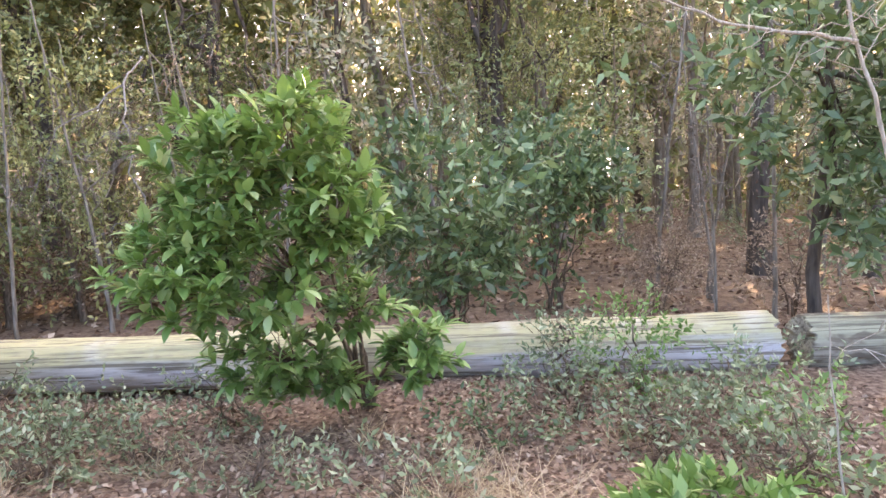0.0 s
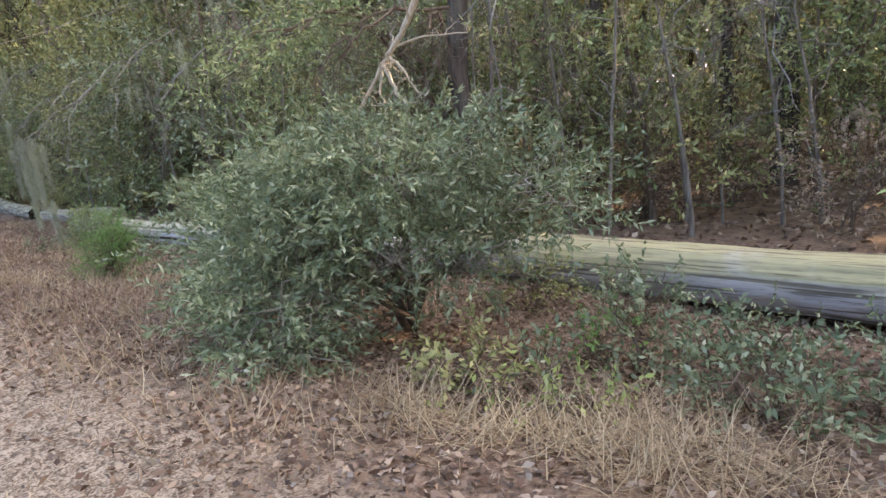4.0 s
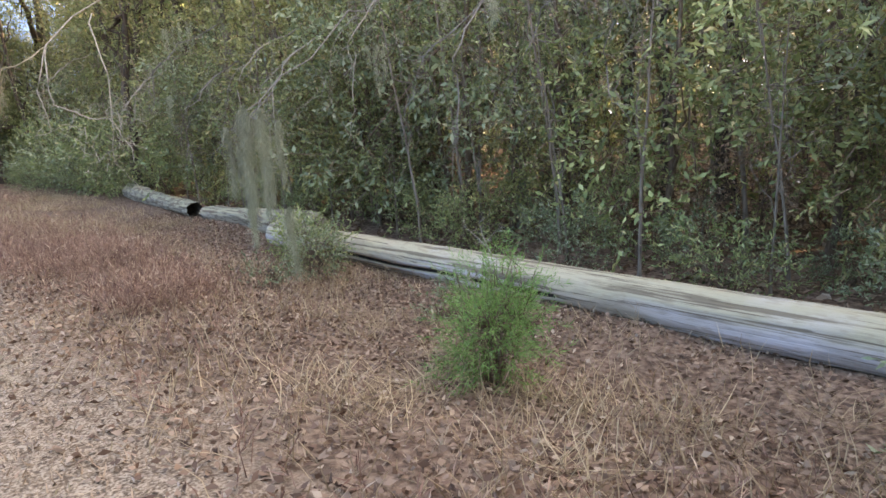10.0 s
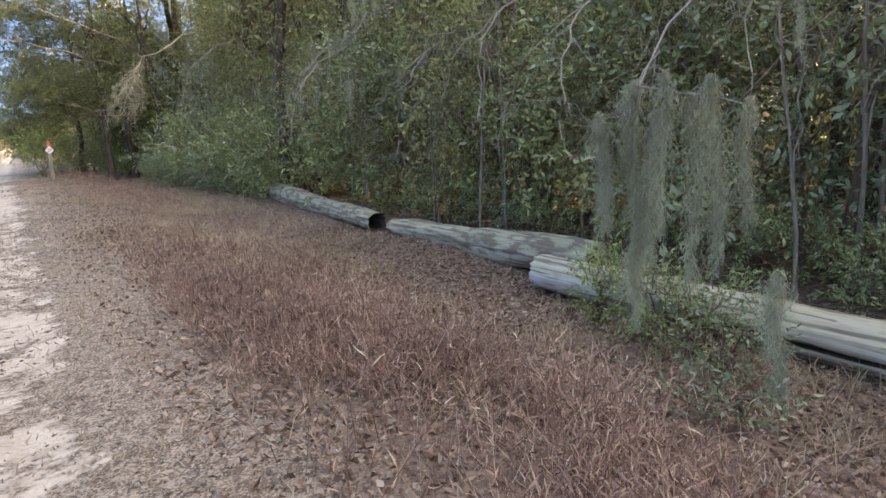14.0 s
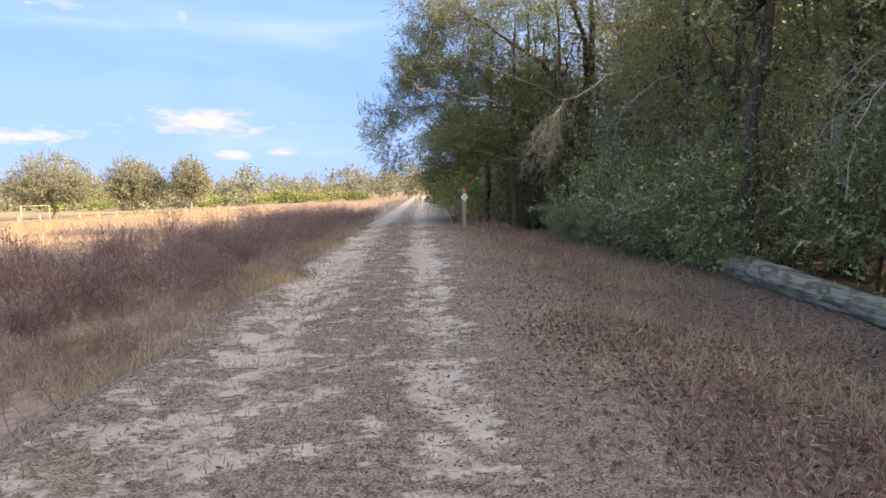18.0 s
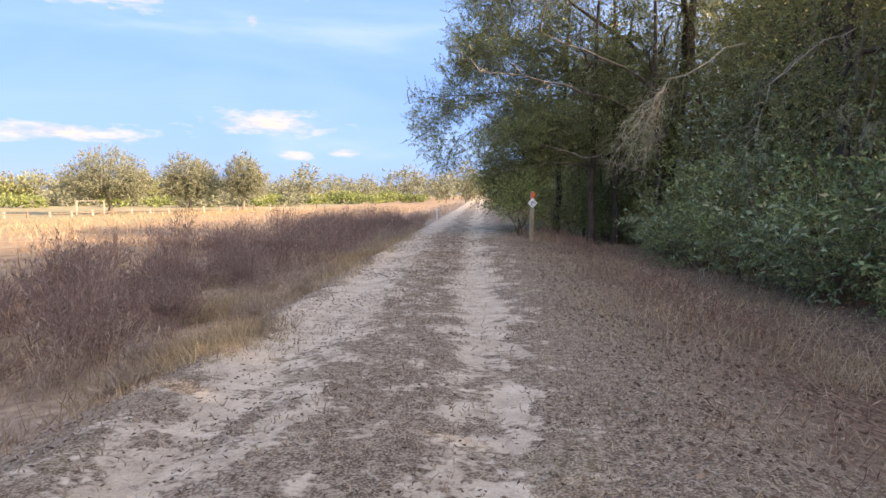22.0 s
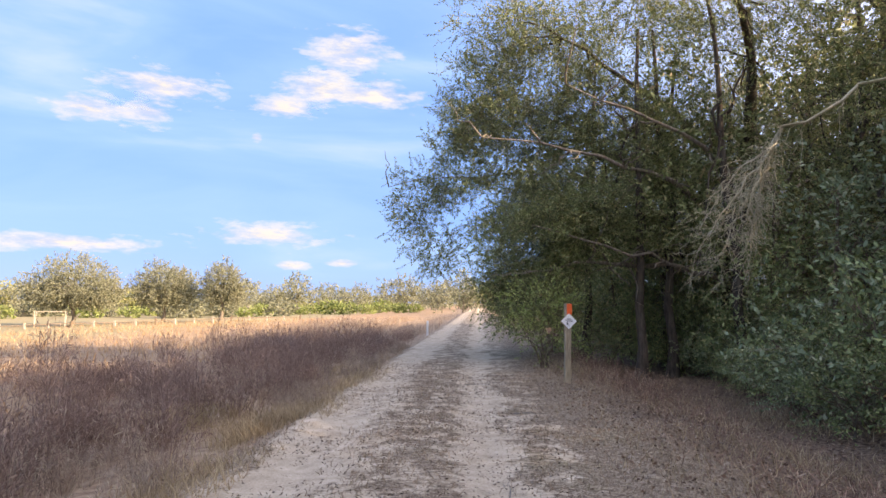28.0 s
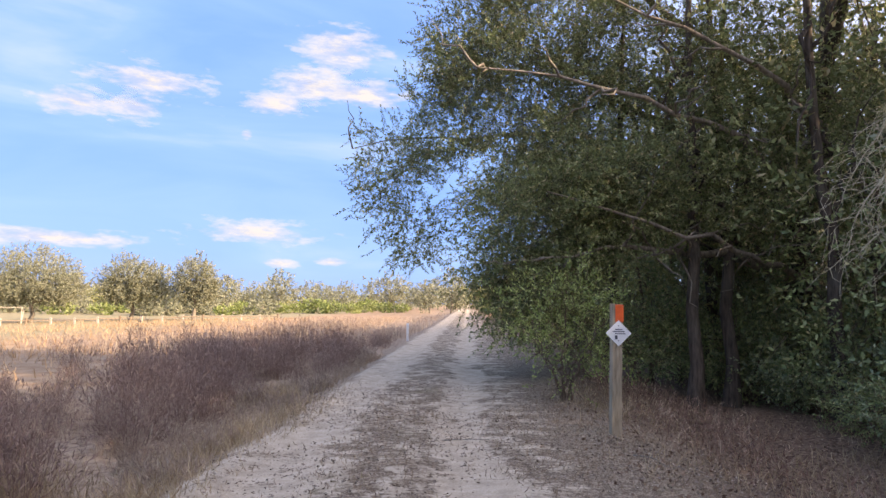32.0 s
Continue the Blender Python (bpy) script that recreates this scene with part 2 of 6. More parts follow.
STEM = bark_material("shrub_stem", (0.09, 0.06, 0.04), (0.22, 0.16, 0.11), 15)


def log_material(name, wood, pale, green, decay=0.0):
    """Bare weathered wood: long cracks, bleached flanks, algae on the upper side."""
    m, n, l, b = material(name, 0.8, 0.25)
    fine = grain(n, l, 14, 8, (1, 0.06, 1))
    crack = grain(n, l, 5, 6, (3.2, 0.1, 3.2))
    patch = grain(n, l, 0.8, 4, (1, 0.6, 1))
    col = ramp(n, l, fine, [(0.3, tuple(0.6 * v for v in wood)), (0.65, wood)])
    col = mix(n, l, ramp(n, l, patch, [(0.42, (0, 0, 0)), (0.58, (0.9, 0.9, 0.9))]), col, pale)
    sep = n.new("ShaderNodeSeparateXYZ")
    c = n.new("ShaderNodeTexCoord")
    l.new(c.outputs["Normal"], sep.inputs[0])
    up = ramp(n, l, sep.outputs["Z"], [(0.0, (0, 0, 0)), (0.38, (0.95, 0.95, 0.95))])
    alg = mix(n, l, ramp(n, l, grain(n, l, 2.3, 5), [(0.3, (0.55, 0.55, 0.55)), (0.5, (1, 1, 1))]), (0, 0, 0), up)
    col = mix(n, l, alg, col, green)
    flake = grain(n, l, 30, 8, (1, 0.22, 1))
    col = mix(n, l, ramp(n, l, flake, [(0.52, (0, 0, 0)), (0.66, (0.4, 0.4, 0.4))]), col, (0.28, 0.22, 0.15))
    col = mix(n, l, ramp(n, l, crack, [(0.38, (0.85, 0.85, 0.85)), (0.455, (0, 0, 0))]), col, (0.15, 0.12, 0.08))
    hair = grain(n, l, 17, 5, (2.6, 0.045, 2.6))
    col = mix(n, l, ramp(n, l, hair, [(0.36, (0.75, 0.75, 0.75)), (0.42, (0, 0, 0))]), col, (0.12, 0.095, 0.065))
    if decay:
        rot = ramp(n, l, grain(n, l, 7, 10, (1, 0.4, 1)), [(0.5, (0, 0, 0)), (0.6, (decay, decay, decay))])
        col = mix(n, l, rot, col, (0.15, 0.11, 0.075))
    l.new(col, b.inputs["Base Color"])
    bump(n, l, b, crack, 0.7, 0.03)
    return m


LOG = log_material("bleached_log", (0.46, 0.385, 0.25), (0.58, 0.545, 0.52), (0.415, 0.365, 0.19))
PALELOG = log_material("pale_log", (0.46, 0.4, 0.3), (0.6, 0.575, 0.56), (0.42, 0.38, 0.25))
OLDLOG = log_material("rotten_log", (0.4, 0.345, 0.245), (0.45, 0.405, 0.31), (0.36, 0.33, 0.205), 0.8)
# near-black colour for the hollow end and the painted shade in the split
NEARBLACK = bark_material("log_dark", (0.015, 0.012, 0.01), (0.07, 0.055, 0.04), 12)


def ground_material():
    """Sand ruts on the bank, dead turf beside them, fallen leaves under the trees, tawny pasture on the other side."""
    m, n, l, b = material("earth", 0.95, 0.1)
    geo = n.new("ShaderNodeNewGeometry")
    sep = n.new("ShaderNodeSeparateXYZ")
    l.new(geo.outputs["Position"], sep.inputs[0])
    x, y = sep.outputs["X"], sep.outputs["Y"]

    def calc(op, a, c, d=None):
        k = n.new("ShaderNodeMath")
        k.operation = op
        for i, v in enumerate((a, c, d)):
            if v is None:
                continue
            if isinstance(v, (int, float)):
                k.inputs[i].default_value = v
            else:
                l.new(v, k.inputs[i])
        return k.outputs[0]

    def band(value, lo, hi):
        k = n.new("ShaderNodeMapRange")
        k.interpolation_type = "SMOOTHSTEP"
        l.new(value, k.inputs[0])
        k.inputs[1].default_value, k.inputs[2].default_value = lo, hi
        return k.outputs[0]

    def ns(scale, detail=5, stretch=None):
        return grain(n, l, scale, detail, stretch)

    wob = calc("MULTIPLY", calc("SUBTRACT", ns(0.5, 3), 0.5), 0.9)
    # the ruts drift slowly to one side along the trail
    bend = calc("MULTIPLY", calc("MINIMUM", calc("MAXIMUM", calc("SUBTRACT", y, 20.0), 0.0), 22.0), -0.022)
    across = calc("ADD", calc("SUBTRACT", calc("SUBTRACT", x, bend), 0.05), wob)
    right = calc("SUBTRACT", 1.0, band(calc("ABSOLUTE", across, 0), 0.12, 0.5))
    left = calc("SUBTRACT", 1.0, band(calc("ABSOLUTE", calc("ADD", across, 1.85), 0), 0.25, 0.75))
    late = calc("ADD", calc("MULTIPLY", band(y, 21.0, 29.0), 0.5), 0.45)
    right = calc("MULTIPLY", right, calc("ADD", calc("MULTIPLY", band(y, 22.0, 31.0), 0.35), 0.6))
    patches = calc("ADD", calc("MULTIPLY", ns(1.1, 4, (1, 0.8, 1)), 2.2), -0.2)
    rut = calc("MULTIPLY", calc("MAXIMUM", right, calc("MULTIPLY", left, late)), patches)
    broken = band(calc("ADD", calc("ADD", calc("MULTIPLY", ns(2.6, 10, (1, 1, 1)), 0.9), calc("MULTIPLY", ns(14, 9, (0.9, 1.4, 1)), 0.52)), calc("ADD", calc("SUBTRACT", calc("MULTIPLY", rut, 0.24), calc("ADD", calc("MULTIPLY", band(x, 0.35, 1.0), 0.16), calc("MULTIPLY", band(y, 15.0, 10.0), 0.07))), calc("ADD", calc("MULTIPLY", band(y, 23.0, 32.0), 0.1), calc("MULTIPLY", band(y, 27.0, 22.0), calc("MULTIPLY", band(x, 0.6, 0.2), 0.03))))), 0.79, 0.91)
    speck = calc("ADD", calc("MULTIPLY", ns(60, 6), 0.65), calc("MULTIPLY", ns(13, 8), 0.35))
    turf = ramp(n, l, speck, [(0.42, (0.125, 0.088, 0.06)), (0.5, (0.265, 0.2, 0.14)), (0.58, (0.41, 0.325, 0.235))])
    turf = mix(n, l, ramp(n, l, ns(0.7, 4), [(0.55, (0, 0, 0)), (0.72, (0.23, 0.221, 0.191))]), turf, (0.273, 0.25, 0.126))
    sand = ramp(n, l, calc("ADD", calc("MULTIPLY", ns(5, 8), 0.6), calc("MULTIPLY", ns(45, 5), 0.4)), [(0.3, (0.37, 0.285, 0.2)), (0.52, (0.56, 0.455, 0.335)), (0.68, (0.68, 0.575, 0.44))])
    leafy = ramp(n, l, ns(16, 8), [(0.35, (0.085, 0.053, 0.037)), (0.5, (0.185, 0.122, 0.085)), (0.66, (0.3, 0.212, 0.15))])
    duff = ramp(n, l, ns(4, 8), [(0.3, (0.11, 0.0712, 0.0461)), (0.55, (0.212, 0.138, 0.0887)), (0.75, (0.31, 0.216, 0.14))])
    leafy = mix(n, l, band(x, 7.0, 11.0), leafy, duff)
    field = ramp(n, l, ns(1.5, 8), [(0.3, (0.279, 0.179, 0.108)), (0.55, (0.365, 0.253, 0.16)), (0.75, (0.424, 0.319, 0.219))])
    mown = ramp(n, l, ns(2.0, 6), [(0.3, (0.269, 0.226, 0.126)), (0.7, (0.355, 0.299, 0.181))])
    field = mix(n, l, band(x, -22.0, -34.0), field, mown)
    under = ramp(n, l, ns(6, 8), [(0.35, (0.24, 0.165, 0.115)), (0.65, (0.44, 0.33, 0.23))])
    wide = calc("ADD", x, calc("MULTIPLY", wob, 2.0))
    shady = calc("SUBTRACT", wide, calc("MULTIPLY", band(y, 17.0, 24.0), 0.5))
    col = mix(n, l, broken, turf, sand)
    col = mix(n, l, band(shady, 0.9, 2.2), col, leafy)
    col = mix(n, l, band(wide, -2.6, -3.3), col, under)
    col = mix(n, l, band(wide, -7.0, -11.0), col, field)
    l.new(col, b.inputs["Base Color"])
    bump(n, l, b, speck, 0.9, 0.03)
    return m


EARTH = ground_material()


# ---- mesh building ----
def mesh_of(name, verts, faces, mat, smooth=False):
    """A mesh from arrays: verts (n, 3) and faces (m, k)."""
    me = bpy.data.meshes.new(name)
    verts, faces = np.asarray(verts, np.float32), np.asarray(faces, np.int32)
    k = faces.shape[1]
    me.vertices.add(len(verts))
    me.vertices.foreach_set("co", verts.ravel())
    me.loops.add(faces.size)
    me.loops.foreach_set("vertex_index", faces.ravel())
    me.polygons.add(len(faces))
    me.polygons.foreach_set("loop_start", np.arange(0, faces.size, k, dtype=np.int32))
    if smooth:
        me.polygons.foreach_set("use_smooth", np.ones(len(faces), bool))
    me.update(calc_edges=True)
    me.materials.append(mat)
    return me


def child(name, me, parent, label=""):
    ob = new(name, me)
    ob.parent = parent
    return tagged(ob, label)


def thing(name, at, label, category, group="", turn=0.0, size=1.0):
    ob = new(name)
    ob.empty_display_size = 0.1
    ob.matrix_basis = pose(*at, 0, 0, turn) @ Matrix.Scale(size, 4)
    return tagged(ob, label, category, group)


def unit(v):
    return v / np.maximum(np.linalg.norm(v, axis=-1, keepdims=True), 1e-9)


def lattice(x, y, seed=0):
    """Smooth value noise from -1 to 1, for arrays."""
    x, y = np.asarray(x, float), np.asarray(y, float)
    xi, yi = np.floor(x).astype(np.int64), np.floor(y).astype(np.int64)
    fx, fy = x - xi, y - yi
    fx, fy = fx * fx * (3 - 2 * fx), fy * fy * (3 - 2 * fy)

    def h(a, b):
        v = (a * 374761393 + b * 668265263 + seed * 1442695041) & 0x7FFFFFFF
        v = ((v ^ (v >> 13)) * 1274126177) & 0x7FFFFFFF
        return (v ^ (v >> 16)) / 0x3FFFFFFF - 1

    top = h(xi, yi) * (1 - fx) + h(xi + 1, yi) * fx
    low = h(xi, yi + 1) * (1 - fx) + h(xi + 1, yi + 1) * fx
    return top * (1 - fy) + low * fy


PROFILE_X = (-3000, -300, -54, -30, -12, -7, -3.8, -2.7, 1.2, 2.2, 4.2, 12, 3000)
PROFILE_Z = (-2.1, -2.1, -2.0, -1.15, -0.8, -0.8, -0.45, -0.04, 0.0, -0.12, -0.55, -0.55, -0.3)


def height(x, y):
    """The ground: a low bank that carries the trail, a shallow dip on either side."""
    x, y = np.asarray(x, float), np.asarray(y, float)
    wander = 0.25 * lattice(y * 0.12, x * 0, 5) * np.clip((np.abs(x + 0.7) - 1.8) / 1.5, 0, 1)
    z = np.interp(x + wander, PROFILE_X, PROFILE_Z)
    rough = np.clip((np.abs(x + 0.7) - 1.5) / 4, 0.12, 1)
    z = z + rough * (0.09 * lattice(x * 0.35, y * 0.35, 1) + 0.04 * lattice(x * 1.3, y * 1.3, 2)) + 0.012 * lattice(x * 4, y * 4, 3)
    drift = np.clip((y - 20) * 0.022, 0, 0.48)
    for c in (0.05, -1.8):
        z = z - 0.045 * np.exp(-(((x + drift - c) / 0.35) ** 2))
    return z


def gz(x, y):
    return float(height(np.array([x]), np.array([y]))[0])


def tube(points, radii, sides=6, cap=False):
    """Verts and quads of a bent, tapered rod."""
    p, r = np.asarray(points, float), np.asarray(radii, float)
    t = unit(np.gradient(p, axis=0))
    ref = np.where(np.abs(t[:, 2:3]) > 0.9, [[1.0, 0, 0]], [[0, 0, 1.0]])
    a = unit(np.cross(t, ref))
    b = np.cross(t, a)
    w = np.arange(sides) * 2 * np.pi / sides
    ring = p[:, None] + r[:, None, None] * (a[:, None] * np.cos(w)[None, :, None] + b[:, None] * np.sin(w)[None, :, None])
    n = len(p)
    i, j = np.meshgrid(np.arange(n - 1), np.arange(sides), indexing="ij")
    q = np.stack([i * sides + j, i * sides + (j + 1) % sides, (i + 1) * sides + (j + 1) % sides, (i + 1) * sides + j], -1).reshape(-1, 4)
    return ring.reshape(-1, 3), q


def joined(pieces):
    vs, fs, k = [], [], 0
    for v, f in pieces:
        vs.append(v)
        fs.append(f + k)
        k += len(v)
    return np.concatenate(vs), np.concatenate(fs)


def bezier(a, b, c, d, n):
    t = np.linspace(0, 1, n)[:, None]
    a, b, c, d = (np.asarray(v, float) for v in (a, b, c, d))
    return (1 - t) ** 3 * a + 3 * (1 - t) ** 2 * t * b + 3 * (1 - t) * t**2 * c + t**3 * d


def crooked(rng, points, amount):
    p = np.asarray(points, float).copy()
    p[1:-1] += rng.normal(0, amount, p[1:-1].shape)
    return p


def blades(rng, base, way, length, width, bend=0.0):
    """Leaves: one folded diamond of two triangles' worth a piece. base, way (n, 3); length, width (n,) or one number."""
    n = len(base)
    way = unit(way)
    side = unit(np.cross(way, rng.normal(0, 1, (n, 3))))
    up = np.cross(side, way)
    L, Wd = np.broadcast_to(length, n)[:, None], np.broadcast_to(width, n)[:, None]
    mid = base + way * L * 0.45
    tip = base + way * L - up * L * bend
    v = np.stack([base, mid + side * Wd * 0.5 + up * L * 0.06, tip, mid - side * Wd * 0.5 + up * L * 0.06], 1).reshape(-1, 3)
    return v, np.arange(4 * n).reshape(-1, 4)


def sprays(rng, start, way, reach, per, length, width, spread=0.9, bend=0.12):
    """Leaves set along twigs: per leaves on each twig that starts at start and runs reach along way."""
    n = len(start)
    way = unit(way)
    f = np.tile((np.arange(per) + 0.6) / per, n)
    s, w = np.repeat(start, per, 0), np.repeat(way, per, 0)
    at = s + w * (np.broadcast_to(reach, n).repeat(per) * f)[:, None]
    out = unit(w * (0.35 + 0.75 * f[:, None] ** 2) + unit(rng.normal(0, 1, (n * per, 3))) * spread)
    size = rng.uniform(0.7, 1.25, n * per)
    return blades(rng, at, out, length * size, width * size, bend)


def sprigs(start, way, reach, thick):
    """The fine twigs that carry the sprays, as narrow ribbons."""
    n = len(start)
    way = unit(way)
    a = unit(np.cross(way, [[0.31, 0.52, 0.8]]))
    end = start + way * np.broadcast_to(reach, n)[:, None]
    v = np.stack([start + a * thick, start - a * thick, end - a * thick * 0.35, end + a * thick * 0.35], 1).reshape(-1, 3)
    return v, np.arange(4 * n).reshape(-1, 4)


def lumps(rng, n, radii, hollow=0.5, seed=0, flat=-1.0):
    """Points in an uneven crown about the origin."""
    d = unit(rng.normal(0, 1, (n * 2, 3)))
    d = d[d[:, 2] > flat][:n]
    swell = 1 + 0.33 * lattice(d[:, 0] * 2.4 + seed, d[:, 1] * 2.4 + d[:, 2] * 1.9, seed) + 0.15 * lattice(d[:, 0] * 6 + seed, d[:, 2] * 6 - d[:, 1] * 5, seed + 1)
    r = (hollow + (1 - hollow) * rng.random(len(d)) ** 0.6) * swell
    return d * r[:, None] * np.asarray(radii)[None], d


def gather(rng, p, d, each=12, size=0.35):
    """Draw points together into tufts, so that a crown has leafy clumps with gaps between."""
    n = len(p) // each * each
    if n < each * 2 or not size:
        return p, d
    core = np.repeat(p[: n // each], each, 0)
    out = np.repeat(d[: n // each], each, 0)
    spread = rng.normal(0, 1, core.shape) * size * np.repeat(rng.uniform(0.6, 1.3, n // each), each)[:, None]
    return core + spread * (1, 1, 0.55), unit(out + unit(spread) * 0.6)


def stalks(rng, x, y, tall, lean=0.25, width=0.006, bits=0, bit=0.12):
    """Standing dry stems with bits of side twig, as bent ribbons."""
    n = len(x)
    base = np.stack([x, y, height(x, y) - 0.01], 1)
    way = unit(np.stack([rng.normal(0, lean, n), rng.normal(0, lean, n), np.ones(n)], 1))
    turn = rng.random(n) * 2 * np.pi
    side = np.stack([np.cos(turn), np.sin(turn), 0 * turn], 1)
    tall = np.broadcast_to(tall, n)[:, None]
    sag = rng.normal(0, 0.16, (n, 3)) * tall
    sag[:, 2] = -np.abs(sag[:, 2]) * 0.3
    mid, tip = base + way * tall * 0.55, base + way * tall + sag
    w = np.broadcast_to(width, n)[:, None]
    v = np.stack([base - side * w, base + side * w, mid + side * w * 0.8, mid - side * w * 0.8, tip + side * w * 0.3, tip - side * w * 0.3], 1).reshape(-1, 3)
    k = np.arange(n)[:, None, None] * 6
    f = (k + np.array([[0, 1, 2, 3], [3, 2, 4, 5]])[None]).reshape(-1, 4)
    if not bits:
        return v, f
    fr = rng.uniform(0.35, 1.0, (n, bits))
    at = (base[:, None] + (tip - base)[:, None] * fr[..., None]).reshape(-1, 3)
    up = np.repeat(way, bits, 0) + rng.normal(0, 0.7, (n * bits, 3))
    return joined([(v, f), blades(rng, at, up, bit * rng.uniform(0.5, 1.3, n * bits), bit * 0.085, 0.1)])


# ---- the ground and the distance ----
def make_ground():
    xs = np.concatenate([[-3000, -1200, -500, -220, -120, -80, -60, -46, -36, -28, -22], np.arange(-18, -4.0, 0.7), np.arange(-4, 7, 0.13), np.arange(7, 20, 0.7), [22, 26, 32, 40, 55, 80, 130, 300, 900, 3000]])
    ys = np.concatenate([[-3000, -900, -300, -120, -60, -35, -25, -18, -13], np.arange(-10, 46, 0.18), np.arange(46, 70, 0.5), [72, 76, 82, 90, 100, 115, 135, 165, 220, 320, 600, 1400, 3000]])
    gx, gy = np.meshgrid(xs, ys, indexing="ij")
    v = np.stack([gx, gy, height(gx, gy)], -1).reshape(-1, 3)
    i, j = np.meshgrid(np.arange(len(xs) - 1), np.arange(len(ys) - 1), indexing="ij")
    k = len(ys)
    f = np.stack([i * k + j, (i + 1) * k + j, (i + 1) * k + j + 1, i * k + j + 1], -1).reshape(-1, 4)
    tagged(new("ground", mesh_of("ground", v, f, EARTH, True)), "sandy two-rut trail on a low bank between dead grass, leaf litter and tawny pasture", "ground", "", "structure")


make_ground()


def cloud_material():
    m = bpy.data.materials.new("cloud")
    m.use_nodes = True
    n, l = m.node_tree.nodes, m.node_tree.links
    n.remove(n["Principled BSDF"])
    c = n.new("ShaderNodeTexCoord")
    o = n.new("ShaderNodeObjectInfo")
    shift = n.new("ShaderNodeVectorMath")
    shift.operation = "MULTIPLY_ADD"
    l.new(o.outputs["Random"], shift.inputs[0])
    shift.inputs[1].default_value = (37, 11, 5)
    mp = n.new("ShaderNodeMapping")
    mp.inputs["Scale"].default_value = (0.004, 0.004, 0.013)
    l.new(c.outputs["Object"], mp.inputs[0])
    l.new(mp.outputs[0], shift.inputs[2])
    t = n.new("ShaderNodeTexNoise")
    t.inputs["Scale"].default_value, t.inputs["Detail"].default_value, t.inputs["Roughness"].default_value = 1.6, 7, 0.6
    l.new(shift.outputs[0], t.inputs["Vector"])
    g = n.new("ShaderNodeTexGradient")
    g.gradient_type = "SPHERICAL"
    cen = n.new("ShaderNodeMapping")
    cen.vector_type = "POINT"
    cen.inputs["Location"].default_value, cen.inputs["Scale"].default_value = (-1, -1, -1), (2, 2, 2)
    l.new(c.outputs["Generated"], cen.inputs[0])
    flat = n.new("ShaderNodeVectorMath")
    flat.operation = "MULTIPLY"
    flat.inputs[1].default_value = (1, 0, 1)
    l.new(cen.outputs[0], flat.inputs[0])
    l.new(flat.outputs[0], g.inputs[0])
    a = n.new("ShaderNodeMath")
    a.operation = "MULTIPLY_ADD"
    wide = n.new("ShaderNodeMath")
    wide.operation = "MULTIPLY_ADD"
    wide.inputs[1].default_value, wide.inputs[2].default_value = 1.6, -0.64
    l.new(t.outputs["Fac"], wide.inputs[0])
    l.new(g.outputs["Fac"], a.inputs[0])
    a.inputs[1].default_value = 0.75
    l.new(wide.outputs[0], a.inputs[2])
    alpha = ramp(n, l, a.outputs[0], [(0.38, (0, 0, 0)), (0.6, (0.45, 0.45, 0.45)), (0.95, (0.95, 0.95, 0.95))])
    body = ramp(n, l, t.outputs["Fac"], [(0.4, (0.66, 0.76, 0.95)), (0.58, (0.88, 0.94, 1.0))])
    e = n.new("ShaderNodeEmission")
    l.new(body, e.inputs[0])
    e.inputs[1].default_value = CLOUD_GLOW
    tr = n.new("ShaderNodeBsdfTransparent")
    s = n.new("ShaderNodeMixShader")
    l.new(alpha, s.inputs[0])
    l.new(tr.outputs[0], s.inputs[1])
    l.new(e.outputs[0], s.inputs[2])
    l.new(s.outputs[0], n["Material Output"].inputs[0])
    return m


CLOUD_GLOW = 0.33
CLOUD = cloud_material()


def cloud(azimuth, elevation, wide, tall, far=3200.0):
    """A bank of cloud far off: degrees to the left of the trail's heading, degrees up, and its size in degrees."""
    a, e = radians(azimuth), radians(elevation)
    at = Vector((-math.sin(a) * math.cos(e), math.cos(a) * math.cos(e), math.sin(e))) * far
    w, h = far * radians(wide) / 2, far * radians(tall) / 2
    u = np.linspace(-1, 1, 9)
    gx, gy = np.meshgrid(u, u, indexing="ij")
    v = np.stack([gx * w, 60 * (gx**2 + gy**2), gy * h], -1).reshape(-1, 3)
    i, j = np.meshgrid(np.arange(8), np.arange(8), indexing="ij")
    f = np.stack([i * 9 + j, (i + 1) * 9 + j, (i + 1) * 9 + j + 1, i * 9 + j + 1], -1).reshape(-1, 4)
    ob = new("cloud", mesh_of("cloud", v, f, CLOUD, True))
    ob.matrix_basis = pose(*at, elevation, 0, azimuth)
    ob.visible_shadow = False
    tagged(ob, "white fair-weather cloud low over the pasture", "cloud", "clouds", "structure")


for c in CLOUDS:
    cloud(*c)


